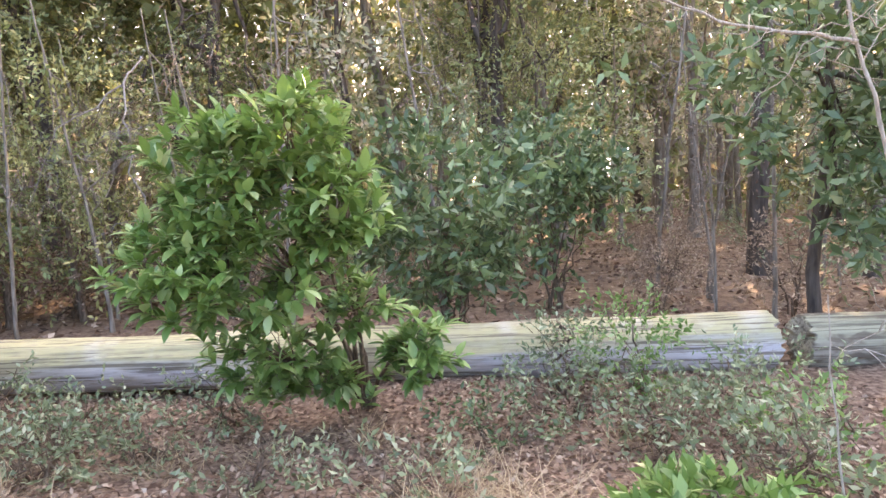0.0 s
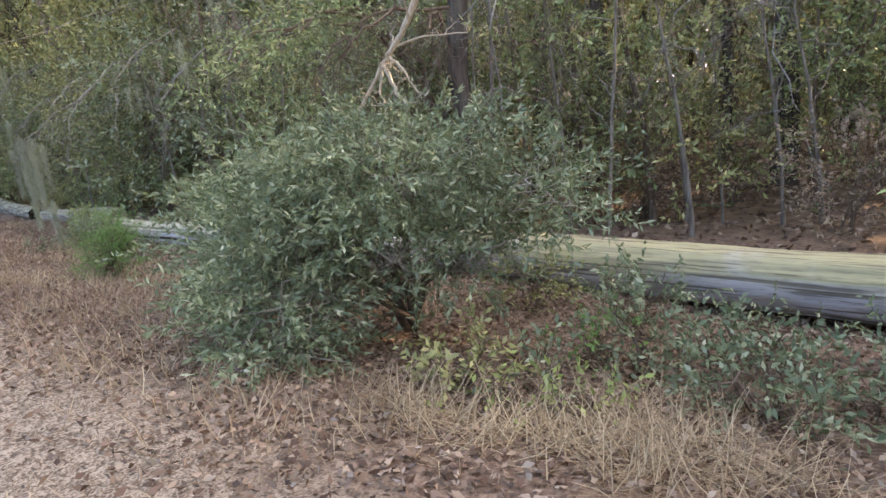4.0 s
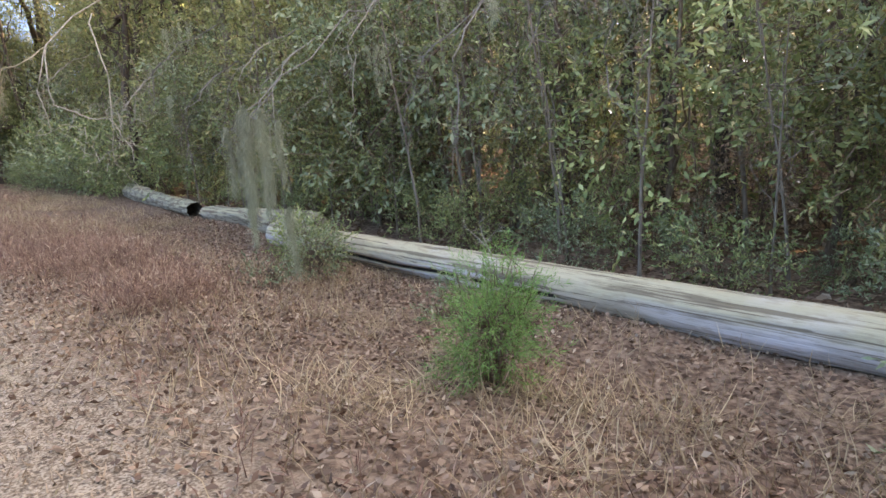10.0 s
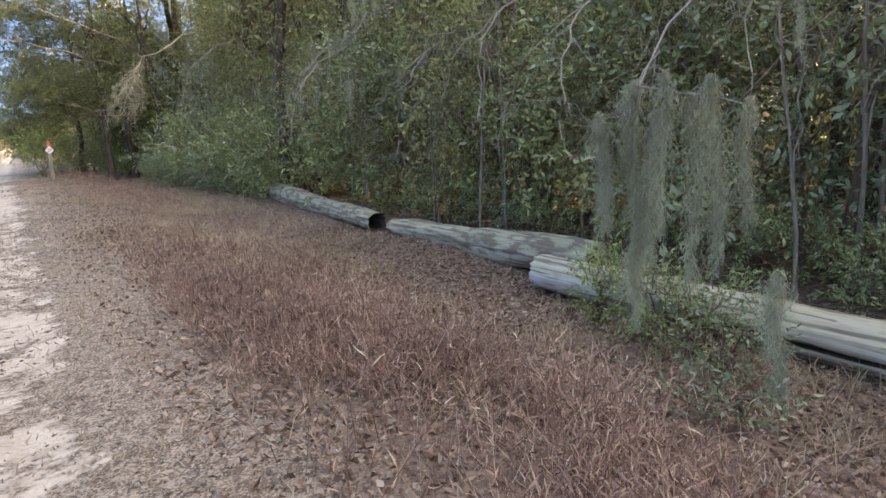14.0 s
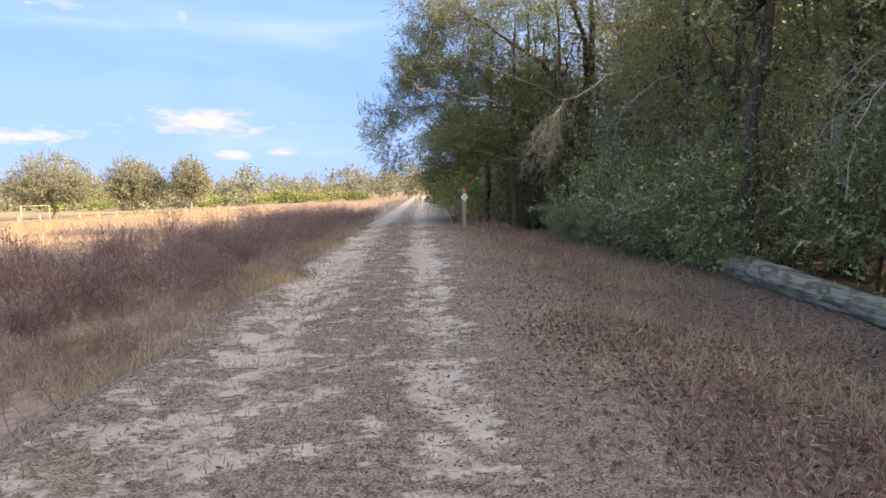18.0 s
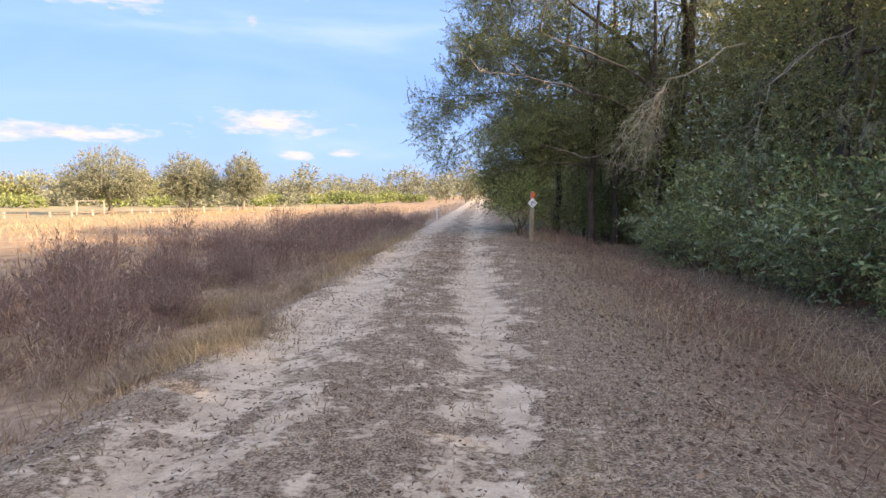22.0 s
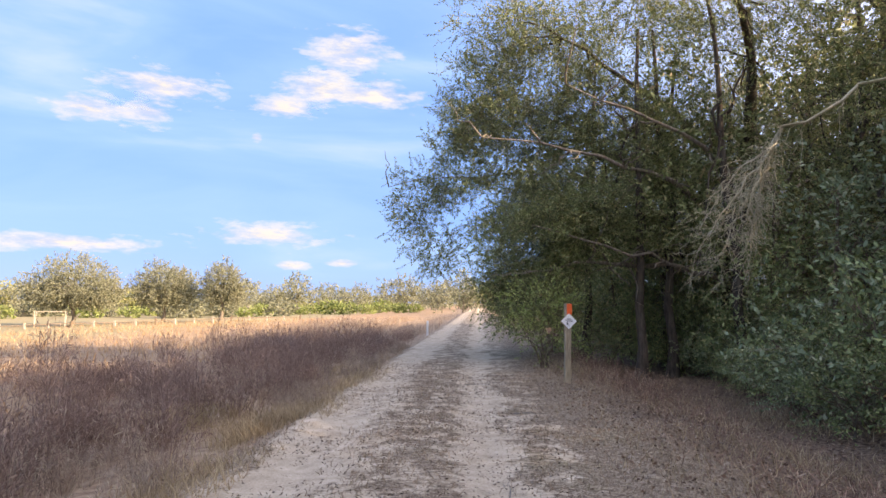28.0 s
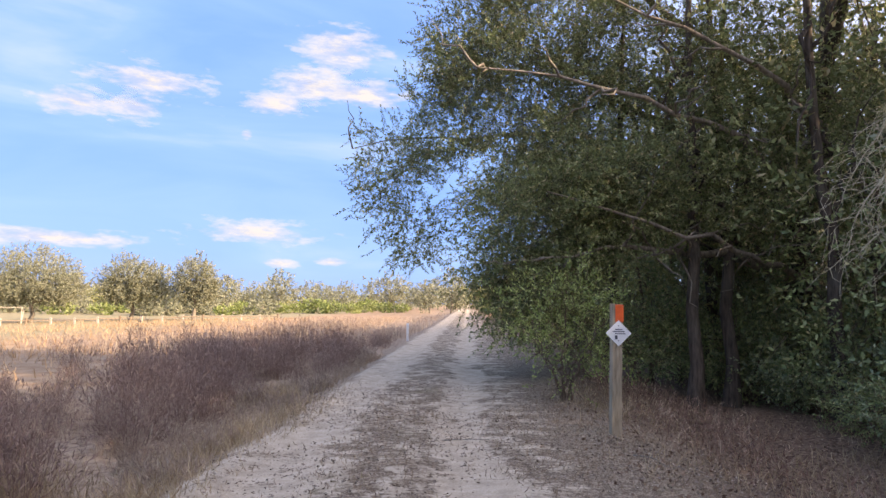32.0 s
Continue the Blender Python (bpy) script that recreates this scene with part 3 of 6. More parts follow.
# ---- trees and shrubs ----
def tree(seed, name, label, tall, girth, crowns, leaf, bark, group, limbs=5, lean=0.4, per=9, size=(0.1, 0.045), reach=0.5, hollow=0.35, droop=0.0, twigs=True, tuft=0.36):
    """A trunk, its limbs and a crown made of leafy sprays. crowns: (centre, radii, sprays)."""
    rng = np.random.default_rng(seed)
    root = thing(name, (0, 0, 0), label, "tree", group)
    n = 10
    top = np.array([rng.normal(0, lean), rng.normal(0, lean), tall])
    line = crooked(rng, bezier((0, 0, -0.25), (0, 0, tall * 0.3), top * (0.7, 0.7, 0.6), top, n), girth * 0.35)
    rad = girth * np.linspace(1.0, 0.3, n)
    rad[0] *= 1.5
    child("trunk", mesh_of("trunk", *tube(line, rad, 9), bark, True), root)
    for i in range(limbs):
        c, r, _ = crowns[i % len(crowns)]
        k = int(n * (0.35 + 0.6 * i / max(limbs, 1)))
        k = min(k, n - 2)
        goal = np.asarray(c) + unit(rng.normal(0, 1, 3)) * np.asarray(r) * 0.75
        a = line[k]
        mid = (a + goal) / 2 + rng.normal(0, 0.12 * tall / 5, 3)
        pts = crooked(rng, bezier(a, a + (mid - a) * 0.6 + (0, 0, 0.15), mid, goal, 9), 0.05 * tall / 6)
        pieces = [tube(pts, girth * np.linspace(0.42, 0.07, 9), 6)]
        for s in range(2):
            q = pts[rng.integers(3, 8)]
            e = q + unit(rng.normal(0, 1, 3)) * np.asarray(r) * 0.45
            pieces.append(tube(crooked(rng, np.linspace(q, e, 5), 0.04 * tall / 6), girth * np.linspace(0.14, 0.02, 5), 4))
        child("limb", mesh_of("limb", *joined(pieces), bark, True), root)
    lv, tw = [], []
    for i, (c, r, count) in enumerate(crowns):
        p, d = gather(rng, *lumps(rng, count, r, hollow, seed + i), 11, tuft)
        way = d + rng.normal(0, 0.7, p.shape) + (0, 0, 0.25 - droop)
        p = p + np.asarray(c)
        lv.append(sprays(rng, p, way, reach, per, size[0], size[1]))
        tw.append(sprigs(p - unit(way) * 0.15, way, reach, 0.006))
    crown = child("crown", mesh_of("crown", *joined(lv), leaf), root)
    if twigs:
        tagged(child("twig_spray", mesh_of("twig_spray", *joined(tw), bark), crown), kind="stuff")
    return root


def shrub(seed, name, label, radii, count, leaf, group="", per=9, size=(0.07, 0.022), reach=0.3, stems=7, hollow=0.3, base=0.0, bark=STEM, spread=0.9, category="shrub"):
    """Many stems from one root with leafy sprays about them."""
    rng = np.random.default_rng(seed)
    root = thing(name, (0, 0, 0), label, category, group)
    c = np.array([0, 0, base + radii[2]])
    p, d = lumps(rng, count, radii, hollow, seed)
    if count > 180 and radii[2] < 1.4:
        p, d = gather(rng, p, d, 8, 0.2 * radii[2])
    way = d + rng.normal(0, 0.55, p.shape) + (0, 0, 0.35)
    p = p + c
    p[:, 2] = np.maximum(p[:, 2], 0.05)
    for i in range(stems):
        goal = c + unit(rng.normal(0, 1, 3) + (0, 0, 0.4)) * np.asarray(radii) * 0.8
        s = np.array([rng.normal(0, 0.06), rng.normal(0, 0.06), -0.1])
        pts = crooked(rng, bezier(s, s + (0, 0, radii[2] * 0.5), (s + goal) / 2 + (0, 0, 0.2), goal, 8), 0.03)
        pieces = [tube(pts, np.linspace(0.022, 0.005, 8) * (0.6 + radii[2] * 0.4), 5)]
        for k in range(5):
            q = pts[rng.integers(2, 7)]
            e = q + unit(rng.normal(0, 1, 3)) * np.asarray(radii) * 0.5
            pieces.append(tube(crooked(rng, np.linspace(q, e, 5), 0.025), np.linspace(0.008, 0.003, 5), 4))
        child("stem", mesh_of("stem", *joined(pieces), bark, True), root)
    leaves = child("foliage", mesh_of("foliage", *sprays(rng, p, way, reach, per, size[0], size[1], spread), leaf), root)
    tagged(child("twig_spray", mesh_of("twig_spray", *sprigs(p - unit(way) * 0.1, way, reach, 0.0035), bark), leaves), kind="stuff")
    return root


def place(ob, x, y, turn=0.0, size=1.0, sink=0.0):
    ob.matrix_basis = pose(x, y, gz(x, y) - sink, 0, 0, turn) @ Matrix.Scale(size, 4)
    return ob


def again(ob, x, y, turn, size):
    s = Matrix.Diagonal((*ob.scale, 1)).inverted()
    return copy_thing(ob, pose(x, y, gz(x, y), 0, 0, turn) @ Matrix.Scale(size, 4) @ s)


def live_oak():
    """The big evergreen at the bend whose low limbs reach over the trail."""
    rng = np.random.default_rng(70)
    root = thing("live_oak", (0, 0, 0), "large live oak with dark leaning limbs reaching low over the trail", "tree", "trees of the wood")
    trunk = bezier((8.2, 50.0, -0.7), (7.5, 50.1, 2.8), (8.9, 49.6, 5.0), (8.6, 49.5, 11.5), 12)
    child("trunk", mesh_of("trunk", *tube(crooked(rng, trunk, 0.05), np.linspace(0.42, 0.12, 12), 12), BARK, True), root)
    reaches = (((8.1, 49.8, 3.6), (6, 50.2, 5.2), (4.2, 50.5, 7.4), (0.5, 50, 8.6)), ((8.1, 49.8, 2.6), (6.5, 50, 3.4), (4.5, 49, 3.5), (1.4, 47, 3.3)), ((8.2, 49.7, 5.2), (6.6, 49.6, 8), (4, 49, 9.6), (1.0, 48, 10.5)),
               ((8.1, 50, 4.4), (5, 50.5, 6.2), (1, 50, 6.3), (-3.4, 49.2, 5.4)), ((8.0, 49.8, 2.2), (5.5, 48, 2.9), (3.5, 46, 2.8), (1.0, 45.2, 2.4)), ((8.3, 49.6, 6.5), (8, 47, 9), (6.5, 45, 10.4), (4.5, 43.5, 10.8)),
               ((8.3, 49.7, 4.5), (7.5, 47, 5.2), (6.0, 45, 5.8), (1.9, 44.8, 7.3)), ((8.2, 49.8, 3.8), (6.0, 46.5, 4.6), (3.5, 45, 5.6), (-0.3, 45.2, 6.0)), ((8.1, 49.8, 2.0), (6.5, 46.5, 2.5), (4.0, 45.3, 2.8), (1.0, 45, 3.6)))
    crown_points = []
    for (a, b, c, d), thick in zip(reaches, (0.17, 0.15, 0.16, 0.09, 0.13, 0.17, 0.13, 0.11, 0.1)):
        pts = crooked(rng, bezier(a, b, c, d, 14), 0.07)
        bark = PALEBARK if thick < 0.14 else BARK
        limb = child("limb", mesh_of("limb", *tube(pts, np.linspace(thick, thick * 0.12, 14), 7), bark, True), root)
        for k in range(9):
            q = pts[rng.integers(5, 14)]
            e = q + unit(rng.normal(0, 1, 3) + (-0.2, 0, 0.0)) * rng.uniform(0.8, 1.8)
            child("side_branch", mesh_of("side_branch", *tube(crooked(rng, np.linspace(q, e, 6), 0.06), np.linspace(thick * 0.26, 0.006, 6), 5), bark, True), limb)
    blobs = (((-2.3, 49.2, 4.6), (0.95, 1.2, 1.4), 290), ((-1.2, 49.5, 6.2), (1.2, 1.4, 1.25), 300), ((-1.8, 49.2, 3.2), (0.7, 0.9, 0.75), 110), ((-0.2, 50, 8.2), (1.6, 1.9, 1.5), 620), ((-0.5, 48.6, 7.4), (1.0, 1.2, 1.1), 240), ((0.6, 48.4, 10.6), (2.0, 2.0, 1.5), 420), ((1.6, 49.5, 9.6), (2.4, 2.4, 2.0), 760),
             ((1.2, 46.8, 3.3), (1.7, 2.0, 1.5), 800), ((0.6, 47.0, 2.0), (1.0, 1.6, 1.2), 420), ((2.6, 46.5, 3.7), (1.9, 1.8, 1.1), 620), ((2.2, 49.5, 5.6), (2.4, 2.2, 2.0), 700), ((5.2, 49, 7.6), (2.6, 2.5, 2.2), 700), ((4.5, 45.0, 10.4), (2.6, 2.5, 1.5), 500),
             ((7.5, 48.5, 10.8), (3.0, 3.0, 2.2), 700), ((5.5, 47, 4.4), (1.9, 1.6, 1.4), 480), ((3.5, 50.5, 11.2), (3.0, 3.0, 1.8), 600), ((0.9, 49, 7.0), (1.8, 2, 1.5), 620), ((4.5, 47.5, 5.9), (2, 2, 1.5), 450), ((0.3, 48.5, 4.9), (1.2, 1.6, 1.2), 260), ((6.6, 50.8, 3.6), (2.0, 1.5, 1.4), 420), ((7.0, 47.6, 6.4), (1.6, 1.2, 1.6), 380), ((7.2, 48.2, 3.8), (1.2, 1.0, 1.0), 120), ((1.9, 47.6, 4.6), (1.5, 1.8, 1.1), 420), ((1.4, 46.2, 1.9), (0.9, 1.4, 0.9), 300), ((3.0, 49.0, 7.4), (2.0, 2.0, 1.3), 380))
    for i, (c, r, count) in enumerate(blobs):
        p, d = gather(rng, *lumps(rng, int(count * (1.75 if c[0] < 0.4 else 1.85 if c[2] > 5.4 else 2.2)), r, 0.22, 90 + i), 16, 0.26 if c[0] < 0.4 else 0.34)
        way = d + rng.normal(0, 0.8, p.shape) + (0, 0, -0.1)
        p = p + np.asarray(c)
        part = child("crown", mesh_of("crown", *sprays(rng, p, way, 0.45, 16 if c[0] < 2 else 17, 0.068, 0.034), OAK), root)
        tagged(child("twig_spray", mesh_of("twig_spray", *sprigs(p - unit(way) * 0.25, way, 0.6, 0.003), BARK), part), kind="stuff")


live_oak()

rng = np.random.default_rng(4)
slender = [tree(10 + i, "forest_tree", "slender forest tree with thin crown and bare lower trunk", tall, girth, [((0.3, 0, tall * 0.75), (1.8, 1.8, tall * 0.3), 110), ((-0.4, 0.4, tall * 0.45), (1.5, 1.4, 1.8), 60)], leaf, bark, "trees of the wood", 4, 0.5, 6, (0.2, 0.085), 0.7, twigs=False)
           for i, (tall, girth, leaf, bark) in enumerate(((9, 0.12, DEEPLEAF, PALEBARK), (12, 0.17, OAK, BARK), (10.5, 0.1, DEEPLEAF, BARK), (11, 0.2, OAK, PALEBARK)))]
under = [tree(20 + i, "understorey_tree", "small leafy evergreen under the taller trees", 3.6, 0.06, [((0, 0, 2.4), (1.6, 1.6, 1.6), 220), ((0.5, -0.4, 1.2), (1.2, 1.2, 0.9), 90)], leaf, STEM, "understorey", 4, 0.3, 10, (0.1, 0.042), 0.5, 0.25, 0.3)
         for i, leaf in enumerate((OAK, MYRTLE, OLIVE, DARKLEAF))]
low = [shrub(30 + i, "wood_shrub", "low evergreen shrub on the woodland floor", (0.9, 0.9, 0.7), 200, leaf, "understorey", 11, (0.062, 0.028), 0.32, 3)
       for i, leaf in enumerate((DARKLEAF, MYRTLE, DARKLEAF))]
whips = [tree(40 + i, "bare_sapling", "thin bare sapling with a few dry leaves", 5.5, 0.035, [((0, 0, 3.4), (0.9, 0.9, 1.9), 45)], LITTER, PALEBARK, "saplings", 7, 0.5, 4, (0.07, 0.035), 0.5) for i in range(2)]
used = {}


def set_out(kinds, spots):
    for k, x, y, size in spots:
        ob = kinds[k % len(kinds)]
        turn = float(rng.uniform(0, 360))
        if ob.name in used:
            again(ob, x, y, turn, size)
        else:
            used[ob.name] = 1
            place(ob, x, y, turn, size)


# trunks that stand out from the trail, then the rest of the wood
spots = [(1, 4.1, 46.4, 0.85), (1, 5.3, 47.6, 0.9), (1, 3.2, 49.6, 0.8), (1, 6.6, 45.8, 0.9), (1, 5.9, 50.4, 0.9), (1, 7.7, 5.95, 1.15), (1, 12.7, -8.7, 1.2), (3, 19, -5.6, 1.25), (0, 21, -4.4, 1.1), (1, 26, 3.9, 1.0), (0, 25, 12.5, 1.0), (3, 22.1, 10, 1.0), (0, 28.7, 15, 1), (2, 29.5, 5.5, 1), (1, 29.6, 20.9, 1), (0, 9.6, 14.2, 0.9), (1, 7.3, 30.5, 1.0), (3, 10.5, 22, 1.05), (1, 9, 38, 1.1), (3, 8.2, 58.7, 1.1), (1, 11, 44, 1.1)]
taken = [(s[1], s[2]) for s in spots]
while len(spots) < 121:
    x, y = float(rng.uniform(9.5, 46) if len(spots) % 3 else rng.uniform(9, 20)), float(rng.uniform(-26, 82))
    if all((x - a) ** 2 + (y - b) ** 2 > 3.2 for a, b in taken):
        taken.append((x, y))
        spots.append((int(rng.integers(0, 4)), x, y, float(rng.uniform(0.75, 1.25))))
set_out(slender, spots)
spots = []
for y in np.arange(17, 45, 1.7):
    spots.append((int(rng.integers(0, 4)), float(8.6 + rng.uniform(-0.7, 1.2)), float(y), float(rng.uniform(1.0, 1.6))))
for i in range(16):
    spots.append((int(rng.integers(0, 4)), float(rng.uniform(11, 30)), float(rng.uniform(-22, 60)), float(rng.uniform(0.8, 1.5))))
for y in np.arange(53, 112, 3.2):
    spots.append((int(rng.integers(0, 4)), float(rng.uniform(5.2, 7.5)), float(y), float(rng.uniform(1.1, 1.6))))
for i in range(12):
    spots.append((int(rng.integers(0, 4)), float(rng.uniform(10, 14)), float(45 + 1.6 * i), float(rng.uniform(0.9, 1.3))))
for y in np.arange(5.0, 27, 1.9):
    spots.append((int(rng.integers(0, 4)) | 1, float(8.6 + rng.uniform(-0.4, 1.0)), float(y), float(rng.uniform(0.9, 1.45))))
for x, y, s in ((5.6, 52.0, 1.5), (7.6, 49.8, 1.4), (8.6, 52.5, 1.6), (6.6, 54.5, 1.5), (4.6, 51.0, 1.2), (7.8, 46.8, 1.4), (8.6, 12.5, 0.8), (9.5, 7.5, 1.0), (10, 4, 1.1), (12, 10, 1.2), (10.5, -2, 0.9), (12.5, 2.2, 1.0), (9, -9, 1.0), (14, -13, 1.3)):
    spots.append((int(rng.integers(0, 4)), x, y, s))
set_out(under, spots)
spots = []
for y in np.arange(28.5, 58, 1.15):
    spots.append((int(rng.integers(0, 3)), float(np.interp(y, (28, 30, 33, 36, 40, 44, 50, 58), (7.9, 6.9, 6.4, 6.1, 5.4, 5.9, 6.1, 5.8)) + rng.uniform(-0.1, 0.4)), float(y), float(rng.uniform(0.95, 1.3) * np.interp(y, (36, 44), (1, 0.75)))))
for y in np.arange(30, 50, 1.5):
    spots.append((int(rng.integers(0, 3)), float(np.interp(y, (28, 30, 33, 36, 40, 44, 50, 58), (7.9, 6.9, 6.4, 6.1, 5.4, 5.9, 6.1, 5.8)) + 0.9), float(y), float(rng.uniform(1.7, 2.3) * np.interp(y, (36, 44), (1, 0.7)))))
for y in np.arange(7, 28, 1.3):
    spots.append((int(rng.integers(0, 3)), float(7.9 + rng.uniform(-0.4, 0.8)), float(y), float(rng.uniform(0.5, 0.9))))
for i in range(18):
    spots.append((int(rng.integers(0, 3)), float(rng.uniform(9, 24)), float(rng.uniform(-18, 45)), float(rng.uniform(0.6, 1.3))))
spots += [(0, 2.7, 47.6, 1.25), (2, 3.7, 48.6, 1.5), (0, 2.0, 49.8, 1.3), (2, 3.0, 52.0, 1.5)]
for i in range(26):
    spots.append((int(rng.integers(0, 3)), float(rng.uniform(5.2, 11)), float(rng.uniform(46, 64)), float(rng.uniform(1.3, 2.4))))
set_out(low, spots)
set_out(whips, [(i, float(rng.uniform(7.5, 22) if i % 2 else rng.uniform(7.6, 11)), float(rng.uniform(-14, 48)), float(rng.uniform(0.6, 1.2))) for i in range(74)])
set_out(whips, [(i, float(rng.uniform(7.1, 7.9)), float(6.5 + 1.15 * i + rng.uniform(-0.5, 0.5)), float(rng.uniform(0.5, 0.95))) for i in range(18)])
myrtles = [tree(45 + i, "wax_myrtle", "dense drooping evergreen wax myrtle behind the fallen logs", 3.9, 0.05, [((-0.3, 0, 3.3), (1.5, 1.6, 1.0), 240), ((-0.7, 0.5, 2.2), (1.1, 1.3, 0.9), 190), ((-0.4, -0.5, 1.3), (1.1, 1.2, 0.8), 130)], leaf, STEM, "understorey", 6, 0.3, 13, (0.085, 0.026), 0.42, 0.25, 0.55) for i, leaf in enumerate((DARKLEAF, OLIVE, OAK))]
spots = [(2, 8.3, 6.9, 1.0), (1, 9.4, 8.0, 1.0), (0, 8.6, 13.6, 1.0), (0, 8.4, 15.0, 1.05), (2, 8.2, 16.3, 1.1), (0, 8.3, 18.2, 1.05), (1, 8.1, 20.2, 1.1), (0, 8.2, 22.2, 1.0), (2, 8.4, 24.1, 1.15), (0, 8.3, 26.0, 1.1), (1, 8.6, 28.0, 1.1), (0, 9.3, 5.0, 0.8), (0, 6.3, 50.5, 1.0), (2, 7.4, 53.5, 1.1), (0, 9.0, 47.5, 1.1)]
set_out(myrtles, spots)
dry = [shrub(35 + i, "dry_brush", "brown dead-leaved brush inside the wood", (0.9, 0.9, 0.75), 170, leaf, "understorey", 8, (0.075, 0.03), 0.34, 5) for i, leaf in enumerate((LITTER, VERGE))]
set_out(dry, [(int(rng.integers(0, 2)), float(x + rng.uniform(-0.5, 0.5)), float(y + rng.uniform(-0.5, 0.5)), float(rng.uniform(0.7, 1.15))) for x, y in ((9.6, 10.2), (10.2, 11.4), (11.0, 9.4), (9.2, 11.6), (11.8, 10.8), (9.8, 4.2), (11.5, 3.0), (10.5, -1.5), (9.0, -5.6), (8.6, -6.8), (10.8, -6.4), (12.5, -3.2), (9.4, 1.2), (13.0, 0.5), (10.0, 17.5), (9.8, 21.5), (11.0, 6.0), (13.5, -6.5))])


# evergreen trees along the wood's edge, dense from the shrubs to the tops
edge = [tree(170 + i, "edge_oak", "dense dark evergreen oak at the edge of the wood", 9.5, 0.2, [((0, 0, 8.2), (2.6, 2.8, 2.6), 560), ((-0.7, 0.4, 5.6), (2.2, 2.4, 1.9), 440), ((-0.3, -0.6, 3.8), (1.8, 2.0, 1.5), 270)], leaf, BARK, "trees of the wood", 7, 0.4, 16, (0.082, 0.034), 0.6, 0.25, 0.3) for i, leaf in enumerate((OAK, OLIVE))]
set_out(edge, [(0, 12.0, 19.5, 1.35), (1, 11.2, 25.5, 1.35), (0, 9.8, 30.5, 1.25), (0, 9.2, 35.5, 1.2), (1, 9.6, 40.0, 1.1), (0, 10.8, 44.5, 1.15), (0, 9.5, 55.0, 1.1), (1, 8.5, 62.0, 1.0), (0, 7.5, 70.0, 0.9), (1, 12.5, 50.5, 1.2), (0, 14.8, 12.5, 1.1), (1, 13.5, 33.0, 1.5), (0, 13.5, 23.0, 1.5), (0, 14.5, 28.0, 1.5), (0, 11.5, 48.5, 1.35), (1, 13.0, 55.0, 1.3), (0, 10.5, 59.5, 1.2), (1, 8.5, 68.0, 1.15), (0, 6.8, 79.0, 1.0), (0, 12.0, 45.5, 1.3), (0, 12.4, 14.8, 1.15), (1, 13.0, 8.0, 1.15), (0, 13.8, 3.0, 1.15), (1, 14.0, -3.5, 1.1), (0, 6.3, 61.0, 0.9), (1, 5.8, 73.0, 0.9)])

# big-leaved crowns added inside the wood to shade the trail
canopy = [tree(180 + i, "canopy_tree", "tall forest tree with a wide leafy crown, added for its shade", 12.5, 0.19, [((0, 0, 11.0), (3.2, 3.2, 2.6), 260), ((0.6, -0.5, 7.6), (2.6, 2.6, 2.0), 170), ((-0.5, 0.6, 4.8), (1.8, 1.8, 1.4), 70)], leaf, bark, "trees of the wood", 6, 0.5, 7, (0.27, 0.12), 0.8, 0.2, twigs=False) for i, (leaf, bark) in enumerate(((DEEPLEAF, PALEBARK), (OAK, BARK)))]
spots = []
for i in range(26):
    spots.append((int(rng.integers(0, 2)), float(15 + (i % 3) * 5 + rng.uniform(-1.2, 1.2)), float(-24 + 3.5 * i + rng.uniform(-1, 1)), float(rng.uniform(0.9, 1.15))))
# further crowns added toward the sun, to shade the woodland floor
for x, y in ((22, -13), (24, -8), (27, -19), (29, -11), (31, -5), (33, -24), (26, -2), (34, -14), (20, -19)):
    spots.append((int(rng.integers(0, 2)), x, y, float(rng.uniform(1.0, 1.2))))
set_out(canopy, spots)


